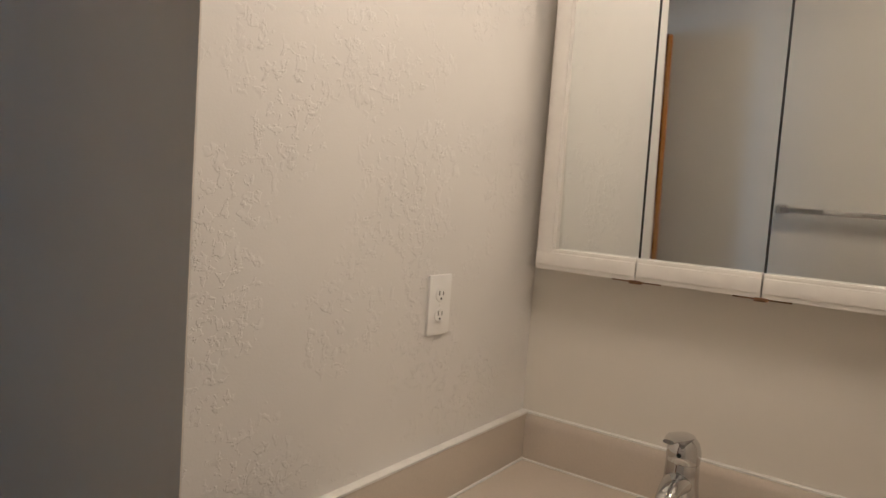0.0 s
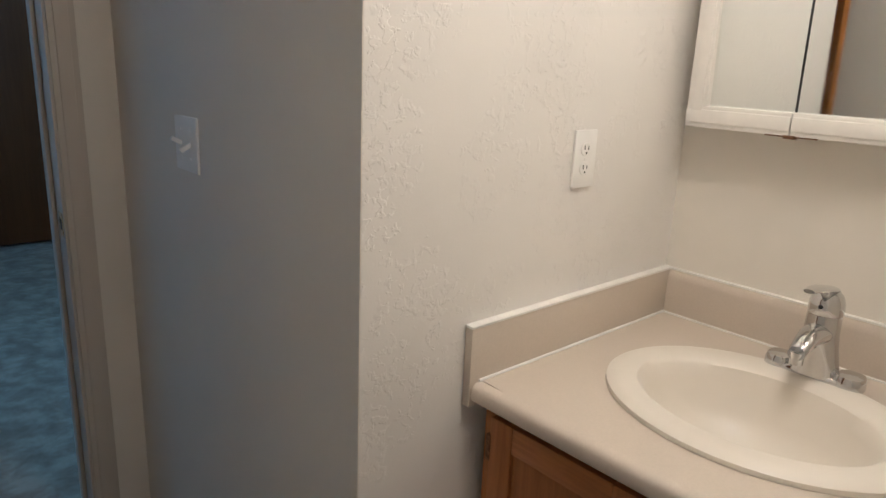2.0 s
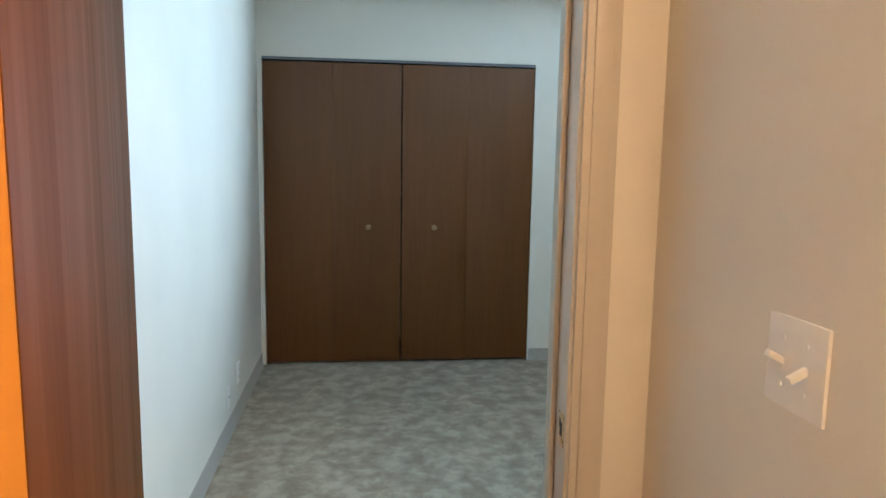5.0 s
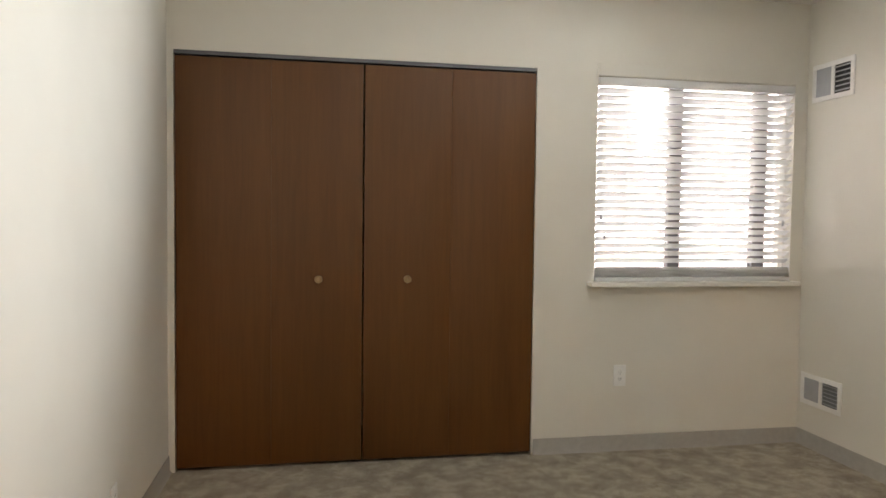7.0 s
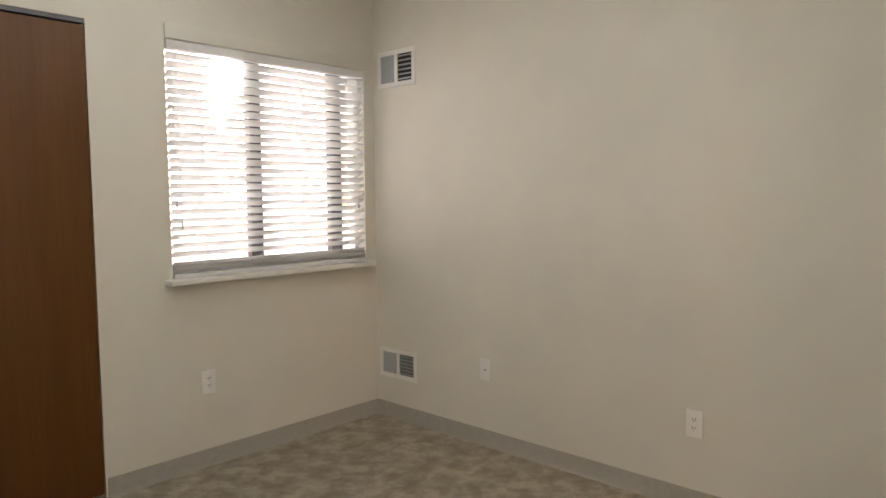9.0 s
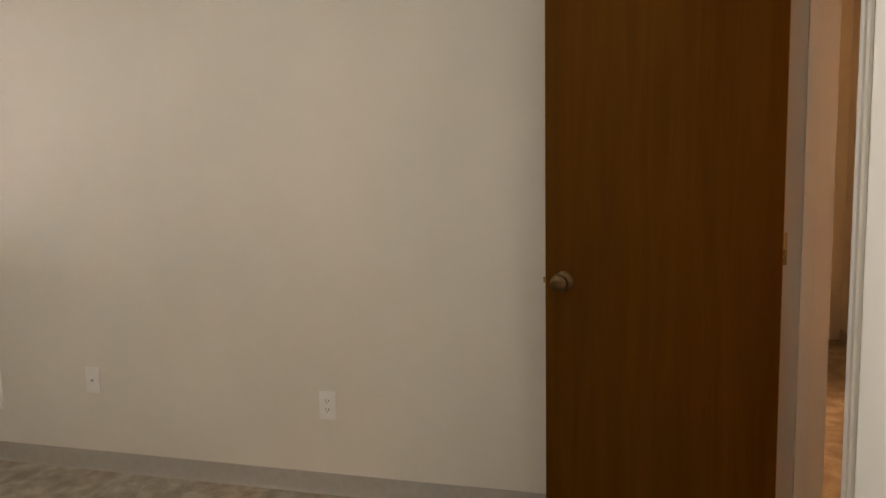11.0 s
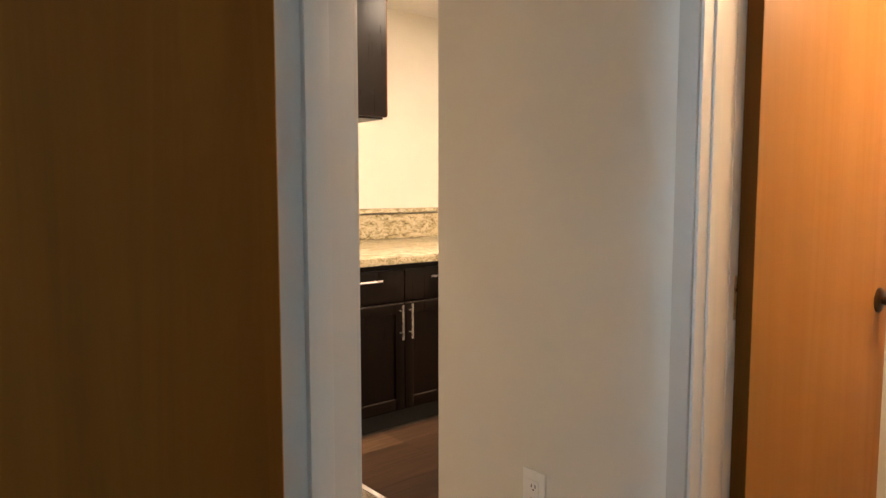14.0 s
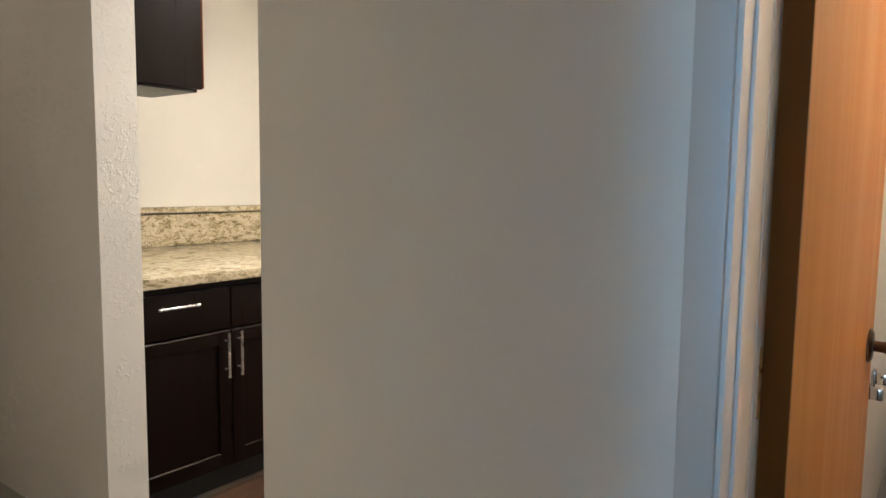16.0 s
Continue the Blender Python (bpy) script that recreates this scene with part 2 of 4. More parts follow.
def loft(bm, rings, cap=True):
    """Joins closed rings of points, all of one length."""
    vs = [[bm.verts.new(p) for p in r] for r in rings]
    k = len(vs[0])
    for a, b in zip(vs, vs[1:]):
        for i in range(k):
            bm.faces.new((a[i], a[(i + 1) % k], b[(i + 1) % k], b[i]))
    if cap:
        bm.faces.new(vs[0][::-1]), bm.faces.new(vs[-1])
    return bm


def oval(cx, cy, z, rx, ry, seg=40, power=2.0):
    out = []
    for k in range(seg):
        a = 2 * math.pi * k / seg
        c, s = math.cos(a), math.sin(a)
        out.append(Vector((cx + rx * math.copysign(abs(c) ** (2 / power), c), cy + ry * math.copysign(abs(s) ** (2 / power), s), z)))
    return out


def part(name, bm, mat, parent=None, label="", smooth=True):
    """Links a bmesh as one mesh object, under a thing or a part."""
    bmesh.ops.recalc_face_normals(bm, faces=bm.faces)
    me = bpy.data.meshes.new(name)
    bm.to_mesh(me)
    bm.free()
    me.materials.append(mat)
    if smooth:
        me.shade_smooth()
        me.set_sharp_from_angle(angle=radians(35))
    ob = new(name, me)
    if parent:
        ob.parent = parent
        ob.matrix_parent_inverse = parent.matrix_basis.inverted()
    if label:
        tagged(ob, label=label)
    return ob


def thing(name, label, category, at=(0, 0, 0), group="", kind=""):
    ob = new(name)
    ob.location = at
    ob.empty_display_size = 0.05
    ob.matrix_basis = Matrix.Translation(at)
    return tagged(ob, label, category, group, kind)


def B():
    return bmesh.new()


def bx(*a, **k):
    return box(bmesh.new(), *a, **k)


def structure(name, bm, mat, label, category):
    return tagged(part(name, bm, mat, None, "", True), label, category, "", "structure")


def wall(name, x0, x1, y0, y1, mat, label, holes=(), top=2.47):
    """An upright wall; holes of (from, to, bottom, top) run along its longer side."""
    bm = B()
    along_x = (x1 - x0) > (y1 - y0)
    a, end = (x0, x1) if along_x else (y0, y1)

    def block(p, q, z0, z1):
        if q - p > 1e-4 and z1 - z0 > 1e-4:
            box(bm, p, q, y0, y1, z0, z1) if along_x else box(bm, x0, x1, p, q, z0, z1)

    for p, q, z0, z1 in sorted(holes):
        block(a, p, 0, top)
        block(p, q, 0, z0)
        block(p, q, z1, top)
        a = q
    block(a, end, 0, top)
    return structure(name, bm, mat, label, "wall")


# ---- the large structure ----
H = 2.47
TP_X, HALL_Y, CL_Y, R_X = 3.045, -0.945, 3.41, 3.415
wall("wall_back", -0.12, 1.6, -0.09, 0.03, WALL, "off-white painted bedroom wall with a doorway to the vanity room", [(0.245, 1.035, 0, 2.045)])
wall("wall_back_east", 1.6, 2.427, -0.201, -0.085, WALL, "off-white painted bedroom wall beside the doorway to the hall")
wall("wall_hall_north", 3.098, 6.6, -0.201, -0.085, WALL, "off-white painted wall along the hall")
structure("wall_over_door", bx(2.427, 3.098, -0.201, -0.085, 2.045, H), WALL, "off-white painted wall above the bedroom doorway", "wall")
wall("wall_closet", -0.12, R_X + 0.12, CL_Y, CL_Y + 0.12, WALL, "off-white painted wall with the closet and the window", [(0.03, 1.83, 0, 2.04), (2.165, 3.335, 0.925, 2.015)])
wall("wall_left", -0.12, 0, 0.03, CL_Y, WALL, "off-white painted side wall of the bedroom")
wall("wall_right", R_X, R_X + 0.12, -0.085, CL_Y, WALL, "plain off-white bedroom wall with two air grilles")
structure("wall_towel", loft(B(), [[Vector((x, y, z)) for x, y in ((0.07, -0.09), (0.195, -0.09), (0.515, -3.0), (0.07, -3.0))] for z in (0, H)]), WALL, "off-white painted wall with a towel bar", "wall")
structure("wall_switch", loft(B(), [[Vector((x, y, z)) for x, y in ((1.166, -0.09), (1.31, -0.09), (1.335, -1.0645), (1.2085, -1.0645))] for z in (0, H)]), WALL, "off-white painted wall with a double light switch", "wall")
wall("wall_outlet", 1.2105, 2.25, -1.065, HALL_Y, WALL_T, "white trowel-textured wall beside the vanity")
wall("wall_hall_south", 2.25, 3.805, -1.065, HALL_Y, WALL, "smooth painted hall wall with the bathroom doorway", [(2.325, 3.064, 0, 2.045)])
wall("wall_mirror", 2.14, 2.25, -3.81, -1.065, WALL, "off-white painted wall behind the vanity mirror")
wall("wall_alcove", 1.19, 2.14, -1.98, -1.857, WALL, "off-white painted end wall of the vanity alcove")
wall("wall_vanity_east", 1.19, 1.31, -3.0, -1.98, WALL, "off-white painted wall of the vanity room")
wall("wall_vanity_south", 0.04, 1.31, -3.12, -3.0, WALL, "off-white painted wall closing the vanity room")
wall("wall_bath_side", TP_X, TP_X + 0.12, -3.93, -1.065, WALL, "cream painted bathroom wall with a paper holder")
wall("wall_bath_back", 2.14, TP_X, -3.93, -3.81, WALL, "cream painted bathroom wall behind the toilet")
wall("wall_kitchen_west", 3.69, 3.8048, -4.4, -1.065, WALL, "painted wall at the kitchen entry")
wall("wall_partition", 4.943, 6.6, -1.37, -1.237, WALL_T, "white textured partition end between hall and kitchen")
wall("wall_kitchen_east", 6.24, 6.36, -4.4, -1.37, WALL, "cream kitchen wall above the counter")
wall("wall_kitchen_south", 3.65, 6.36, -4.52, -4.4, WALL, "cream kitchen wall")
wall("wall_hall_west", 2.13, 2.25, -0.945, -0.201, WALL, "painted wall closing the hall")
wall("wall_hall_east", 6.6, 6.72, -1.37, -0.085, WALL, "painted wall closing the hall")
wall("wall_closet_back", -0.12, 2.0, 4.05, 4.15, WALL, "closet back wall")
wall("wall_closet_side", 1.95, 2.0, CL_Y + 0.12, 4.05, WALL, "closet side wall")
wall("wall_closet_side_left", -0.12, -0.07, CL_Y + 0.12, 4.05, WALL, "closet side wall")
structure("ceiling", bx(-0.12, 6.72, -4.52, 4.15, H, H + 0.1), CEIL, "white textured ceiling", "ceiling")
bm = B()
box(bm, -0.12, R_X + 0.12, -0.075, 4.15, -0.1, 0)
box(bm, 2.25, 6.72, -1.065, -0.075, -0.1, 0)
box(bm, 3.65, 6.72, -1.30, -1.065, -0.1, 0)
structure("floor_carpet", bm, CARPET, "mottled beige cut-pile carpet", "floor")
fl_v = structure("floor_vanity", bx(0.04, 2.25, -3.12, -0.075, -0.1, -0.006), GROUT, "beige vinyl tile floor of the vanity room", "floor")
fl_b = structure("floor_bath", bx(2.25, 3.65, -3.93, -1.065, -0.1, -0.006), GROUT, "beige vinyl tile floor of the bathroom", "floor")
fl_k = structure("floor_kitchen", bx(3.65, 6.36, -4.52, -1.30, -0.1, -0.006), GROUT, "dark wood-look plank floor of the kitchen", "floor")
structure("backdrop", bx(-40, 45, 56, 56.2, -0.5, 60), HAZE, "bright hazy sky beyond the window", "backdrop")
structure("ground", bx(-60, 60, 4.2, 120, -0.6, -0.5), GROUND, "pale outdoor ground beyond the window", "ground")


def baseboard(p, q, out, h=0.084):
    """A vinyl cove base from p to q, standing out to one side."""
    p, q, o = Vector((*p, 0)), Vector((*q, 0)), Vector((*out, 0))
    up = Vector((0, 0, 1))
    prof = [(0.0, 0.0), (0.016, 0.0), (0.012, 0.005), (0.006, 0.014), (0.0045, h - 0.004), (0.003, h), (0.0, h)]
    bm = loft(B(), [[e + o * a + up * b for a, b in prof] for e in (p, q)])
    return structure("baseboard", bm, VINYL_BASE, "taupe vinyl baseboard along the wall", "baseboard")


baseboard((1.84, CL_Y), (R_X, CL_Y), (0, -1))
baseboard((R_X, CL_Y), (R_X, -0.085), (-1, 0))
baseboard((0, CL_Y), (0, 0.03), (1, 0))
baseboard((1.11, 0.03), (1.6, 0.03), (0, 1))
baseboard((1.6, -0.085), (2.40, -0.085), (0, 1))
baseboard((TP_X, -3.81), (TP_X, -1.12), (-1, 0), 0.11)
baseboard((2.25, -3.81), (TP_X, -3.81), (0, 1), 0.11)
baseboard((3.095, HALL_Y), (3.805, HALL_Y), (0, 1))
baseboard((3.805, HALL_Y), (3.805, -4.4), (1, 0))
baseboard((4.943, -1.237), (6.6, -1.237), (0, 1))
baseboard((4.943, -1.37), (4.943, -1.237), (-1, 0))
baseboard((1.166, -0.105), (1.2085, -1.062), (-1, 0))


def door_trim(name, x0, x1, y0, y1, sides=(True, True), label="", casing=0.06, jamb=None, stop=0.011):
    """Jambs, stop and casings round an opening in a wall that runs along x."""
    t = thing(name, label or "taupe painted door frame and casing", "door frame", (x0, y0, 0), "", "structure")
    for k, x in enumerate((x0, x1)):
        s = 1 if k == 0 else -1
        part("jamb", bx(*sorted((x, x + s * 0.018)), y0 - 0.004, y1 + 0.004, 0, 2.03, bevel=0.0015), jamb or TRIM, t)
        ym = (y0 + y1) / 2
        part("door_stop", bx(*sorted((x + s * 0.018, x + s * (0.018 + stop))), ym - 0.004, ym + 0.028, 0, 2.018, bevel=0.002), jamb or TRIM, t)
    part("head_jamb", bx(x0 + 0.018, x1 - 0.018, y0 - 0.004, y1 + 0.004, 2.012, 2.03), TRIM, t)
    for on, y, s in zip(sides, (y0, y1), (-1, 1)):
        if not on:
            continue
        for a, b in ((x0 - casing + 0.012, x0 + 0.012), (x1 - 0.012, x1 + casing - 0.012)):
            bm = bx(a, b, *sorted((y, y + s * 0.012)), 0, 2.03 + casing - 0.012, bevel=0.003)
            if not jamb:
                box(bm, a + 0.014, b - 0.014, *sorted((y + s * 0.006, y + s * 0.015)), 0, 2.03 + casing - 0.03, bevel=0.003)
            part("casing", bm, TRIM, t)
        part("head_casing", bx(x0 + 0.012, x1 - 0.012, *sorted((y, y + s * 0.012)), 2.018, 2.03 + casing - 0.012, bevel=0.003), TRIM, t)
    return t


door_trim("trim_vanity_door", 0.245, 1.035, -0.09, 0.03)
door_trim("trim_bath_door", 2.325, 3.064, -1.065, HALL_Y, label="taupe door casing, its jambs coloured lighter for the bath light", casing=0.041, jamb=JAMB_LIT, stop=0.005)
t = thing("trim_bedroom_door", "taupe painted door frame and casing of the bedroom doorway", "door frame", (2.427, 0, 0), "", "structure")
part("jamb", bx(2.427, 2.445, -0.205, -0.081, 0, 2.03, bevel=0.0015), TRIM, t)
part("door_stop", bx(2.445, 2.456, -0.165, -0.133, 0, 2.02, bevel=0.002), TRIM, t)
part("jamb", bx(3.080, 3.098, -0.205, -0.081, 0, 2.03, bevel=0.0015), TRIM, t)
part("door_stop", bx(3.069, 3.080, -0.165, -0.133, 0, 2.02, bevel=0.002), TRIM, t)
for x, e in ((2.441, -1), (3.084, 1)):
    for y, o in ((-0.085, 1), (-0.201, -1)):
        bm = bx(*sorted((x, x + e * 0.024)), *sorted((y, y + o * 0.013)), 0, 2.07, bevel=0.003)
        box(bm, *sorted((x + e * 0.020, x + e * 0.041)), *sorted((y, y + o * 0.008)), 0, 2.087, bevel=0.003)
        part("casing", bm, TRIM, t)
part("head_jamb", bx(2.445, 3.080, -0.201, -0.085, 2.02, 2.044), TRIM, t)
for y, o in ((-0.085, 1), (-0.201, -1)):
    part("head_casing", bx(2.445, 3.080, *sorted((y, y + o * 0.012)), 2.024, 2.07, bevel=0.003), TRIM, t)

s = thing("strike_plate", "small brass strike plate on a door jamb", "strike plate", (1.017, -0.06, 0.93))
bm = bx(1.0155, 1.0165, -0.086, -0.056, 0.90, 0.96, bevel=0.0004)
part("plate", bm, BRASSP, s)
part("hole", bx(1.0152, 1.0156, -0.078, -0.064, 0.917, 0.943), DARK, s)


# ---- doors ----
def knob(parent, at, out, mat, label):
    """A round knob with its rose; out is the way it points."""
    m = Matrix.Translation(at) @ Vector(out).to_track_quat("Z", "Y").to_matrix().to_4x4()
    k = part("knob", lathe(B(), [(0.010, 0.006), (0.011, 0.026), (0.014, 0.032), (0.024, 0.038), (0.028, 0.047), (0.027, 0.056), (0.020, 0.062), (0.008, 0.064)], m), mat, parent, label)
    part("rose", lathe(B(), [(0.033, 0.0), (0.033, 0.003), (0.028, 0.007), (0.012, 0.009)], m), mat, k)
    return k


def door(name, hinge, latch, thick_left, label, face, edge, knob_mats, width=None, knob_z=0.92, pin=-0.004):
    """A flush leaf from hinge to latch (plan points); thick_left: the body lies to the left of that line."""
    h, q = Vector((*hinge, 0)), Vector((*latch, 0))
    d = (q - h).normalized()
    w = width or (q - h).length
    nrm = Vector((-d.y, d.x, 0)) * (1 if thick_left else -1)
    m = Matrix((( d.x, nrm.x, 0, h.x), (d.y, nrm.y, 0, h.y), (0, 0, 1, 0.012), (0, 0, 0, 1)))
    t = thing(name, label, "door", (h.x, h.y, 0), "", "structure")
    leaf = part("leaf", bx(0.0, w, 0, 0.035, 0, 2.005, bevel=0.0012, m=m), face, t)
    part("edge_strip", bx(w, w + 0.001, 0.0012, 0.0338, 0.001, 2.004, m=m), edge, leaf, "leaf edge in a second wood tone")
    part("edge_strip", bx(-0.001, 0.0, 0.0012, 0.0338, 0.001, 2.004, m=m), edge, leaf, "leaf edge in a second wood tone")
    part("latch_plate", bx(w + 0.001, w + 0.0022, 0.006, 0.029, knob_z - 0.04, knob_z + 0.017, bevel=0.0004, m=m), BRASSP, t)
    part("latch_bolt", bx(w + 0.0022, w + 0.012, 0.011, 0.024, knob_z - 0.022, knob_z - 0.002, bevel=0.002, m=m), BRASSP, t)
    z = knob_z
    a, b = m @ Vector((w - 0.06, 0, z - 0.012)), m @ Vector((w - 0.06, 0.035, z - 0.012))
    knob(t, a, -nrm, knob_mats[0][0], knob_mats[0][1])
    knob(t, b, nrm, knob_mats[1][0], knob_mats[1][1])
    for hz in (0.2, 1.02, 1.8):
        c = m @ Vector((-0.004, pin, hz))
        part("hinge", cyl(B(), c - Vector((0, 0, 0.045)), c + Vector((0, 0, 0.045)), 0.006, seg=12), BRASSP, t)
    return t


door("door_1", (0.268, -0.098), (0.438, -0.832), True, "brown flush door with orange edge, standing open into the vanity room", DOORW, DOORE, [(CHROME, "chrome knob"), (BRONZE, "antique bronze knob")], knob_z=0.955)
c = thing("door_chip", "small pale paint chip on the door edge", "paint chip", (0.45, -0.836, 1.235))
part("chip", lathe(B(), [(0.0034, 0), (0.0028, 0.0004), (0.0012, 0.0006)], Matrix.Translation((0.4462, -0.8320, 1.233)) @ Vector((0.225, -0.974, 0)).to_track_quat("Z", "Y").to_matrix().to_4x4(), 9, 0.8, 1.5), CAULK, c)
door("door_2", (3.028, -0.076), (3.18, 0.590), False, "brown flush wooden door, standing open along the bedroom wall", DOORW, DOORE, [(BRONZE, "antique bronze knob"), (BRONZE, "antique bronze knob")], knob_z=0.912, pin=0.039)
# same two woods the other way round: orange face, dark brown edges
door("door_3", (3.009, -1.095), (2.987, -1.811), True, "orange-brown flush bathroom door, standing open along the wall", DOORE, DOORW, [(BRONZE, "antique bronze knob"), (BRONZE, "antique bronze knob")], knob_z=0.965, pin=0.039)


# ---- plates on the walls ----
def plate_frame(at, out):
    """Local x across, y up, z out of the wall."""
    o = Vector(out)
    up = Vector((0, 0, 1))
    a = up.cross(o)
    return Matrix(((a.x, up.x, o.x, at[0]), (a.y, up.y, o.y, at[1]), (a.z, up.z, o.z, at[2]), (0, 0, 0, 1)))


def outlet(at, out, style, label, category="wall outlet"):
    t = thing("wall_outlet" if category == "wall outlet" else "cable_plate", label, category, at, "wall plates")
    m = plate_frame(at, out)
    part("plate", bx(-0.035, 0.035, -0.058, 0.058, 0, 0.006, bevel=0.002, m=m), WHITEP, t)
    if style == "duplex":
        for s in (-1, 1):
            k = part("socket", lathe(B(), [(0.0165, 0.004), (0.0165, 0.0072), (0.0155, 0.008)], m @ Matrix.Translation((0, s * 0.0195, 0)), 20, 1.0, 0.84), WHITEP, t)
            for x, h in ((-0.006, 0.009), (0.006, 0.007)):
                part("slot", bx(x - 0.001, x + 0.001, s * 0.0195 - 0.001, s * 0.0195 + h - 0.001, 0.0079, 0.0084, m=m), DARK, k)
            part("ground_hole", cyl(B(), m @ Vector((0, s * 0.0195 - 0.0075, 0.0079)), m @ Vector((0, s * 0.0195 - 0.0075, 0.0084)), 0.0024, seg=10), DARK, k)
    elif style == "decor":
        k = part("socket", bx(-0.0165, 0.0165, -0.034, 0.034, 0.005, 0.0078, bevel=0.0008, m=m), WHITEP, t)
        for s in (-1, 1):
            for x in (-0.006, 0.006):
                part("slot", bx(x - 0.0011, x + 0.0011, s * 0.018 - 0.002, s * 0.018 + 0.007, 0.0077, 0.0082, m=m), DARK, k)
            part("ground_hole", cyl(B(), m @ Vector((0, s * 0.018 - 0.007, 0.0077)), m @ Vector((0, s * 0.018 - 0.007, 0.0082)), 0.0022, seg=10), DARK, k)
    else:
        part("jack", cyl(B(), m @ Vector((0, 0, 0.005)), m @ Vector((0, 0, 0.013)), 0.0048, seg=12), GREYM, t)
    for y in ((0,) if style == "duplex" else (-0.048, 0.048)):
        part("screw", cyl(B(), m @ Vector((0, y, 0.005)), m @ Vector((0, y, 0.0072)), 0.003, seg=10), WHITEP, t)
    return t


outlet((1.754, -1.065, 1.178), (0, -1, 0), "duplex", "white duplex outlet plate on the textured vanity wall")
outlet((2.324, CL_Y, 0.412), (0, -1, 0), "decor", "white outlet plate below the bedroom window")
outlet((R_X, 2.573, 0.402), (-1, 0, 0), "jack", "white cable plate low on the bedroom wall", "cable plate")
outlet((R_X, 1.473, 0.363), (-1, 0, 0), "decor", "white outlet plate low on the bedroom wall")
outlet((0.0, 2.50, 0.235), (1, 0, 0), "decor", "white outlet plate low on the bedroom side wall")
outlet((0.0, 2.20, 0.205), (1, 0, 0), "jack", "white cable plate low on the bedroom side wall", "cable plate")
outlet((3.445, HALL_Y, 0.525), (0, 1, 0), "decor", "white outlet plate low on the hall wall")

sw = thing("light_switch", "white double toggle light switch plate", "light switch", (1.186, -0.465, 1.165))
m = plate_frame((1.186, -0.465, 1.165), (-1, 0, 0))
part("plate", bx(-0.058, 0.058, -0.058, 0.058, 0, 0.006, bevel=0.002, m=m), WHITEP, sw)
for x, s in ((-0.023, 1), (0.023, -1)):
    part("slot", bx(x - 0.0045, x + 0.0045, -0.010, 0.010, 0.0055, 0.0064, m=m), WHITEP, sw)
    tip = m @ Matrix.Translation((x, 0, 0.006)) @ pose(0, 0, 0, -28 * s)
    part("toggle", bx(-0.0042, 0.0042, -0.0045, 0.0045, -0.002, 0.024, bevel=0.0012, m=tip), WHITEP, sw)
    for y in (-0.03, 0.03):
        part("screw", cyl(B(), m @ Vector((x, y, 0.005)), m @ Vector((x, y, 0.0072)), 0.003, seg=10), WHITEP, sw)

# ---- vanity ----
VY0, VY1 = -1.857, -1.065
van = thing("vanity_cabinet", "honey-stained oak vanity cabinet with panelled doors under the sink", "cabinet", (1.8, -1.46, 0))
bm = bx(1.512, 2.13, VY0 + 0.004, VY0 + 0.022, 0.09, 0.735)
box(bm, 1.512, 2.13, VY1 - 0.042, VY1 - 0.024, 0.09, 0.735)
box(bm, 1.512, 2.13, VY0 + 0.022, VY1 - 0.042, 0.09, 0.108)
part("body", bm, OAK, van)
part("toe_kick", bx(1.57, 1.585, VY0 + 0.004, VY1 - 0.024, 0, 0.09), OAK_H, van)
for a, b in ((VY1 - 0.06, VY1 - 0.022), (-1.48, -1.44), (VY0 + 0.004, VY0 + 0.042)):
    part("stile", bx(1.494, 1.512, a, b, 0.09, 0.735, bevel=0.0015), OAK, van)
for z0, z1 in ((0.09, 0.125), (0.705, 0.735)):
    part("rail", bx(1.495, 1.512, VY0 + 0.042, VY1 - 0.06, z0, z1, bevel=0.0015), OAK_H, van)
for a, b in ((-1.447, VY1 - 0.052), (VY0 + 0.034, -1.473)):
    bm = bx(1.476, 1.494, a, a + 0.055, 0.115, 0.713, bevel=0.003)
    box(bm, 1.476, 1.494, b - 0.055, b, 0.115, 0.713, bevel=0.003)
    d = part("door", bm, OAK, van)
    for z in (0.115, 0.658):
        part("door_rail", bx(1.4765, 1.494, a + 0.055, b - 0.055, z, z + 0.055, bevel=0.003), OAK_H, d)
    part("door_panel", bx(1.484, 1.492, a + 0.05, b - 0.05, 0.165, 0.663), OAK, d)
    hy = b + 0.003 if b > -1.3 else a - 0.003
    for z in (0.18, 0.62):
        part("hinge", bx(1.474, 1.4955, hy - 0.006, hy + 0.004, z, z + 0.055, bevel=0.001), RUST, d, "dark tarnished hinge")

SX, SY = 1.793, -1.468
ct = thing("countertop", "beige laminate vanity countertop with splash boards", "countertop", (1.8, -1.46, 0.735))
bm = B()
ring_in = [bm.verts.new((SX + 0.19 * math.cos(2 * math.pi * k / 64), SY + 0.24 * math.sin(2 * math.pi * k / 64), 0.775)) for k in range(64)]
rect = []
for k in range(64):
    a = 2 * math.pi * k / 64
    c, s = math.cos(a), math.sin(a)
    lim = [v for v in (((2.118 - SX) / c if c > 1e-6 else 9), ((1.475 - SX) / c if c < -1e-6 else 9), ((VY1 - 0.02 - SY) / s if s > 1e-6 else 9), ((VY0 + 0.002 - SY) / s if s < -1e-6 else 9)) if v > 0]
    f = min(lim)
    rect.append(bm.verts.new((SX + f * c, SY + f * s, 0.775)))
for k in range(64):
    bm.faces.new((ring_in[k], ring_in[(k + 1) % 64], rect[(k + 1) % 64], rect[k]))
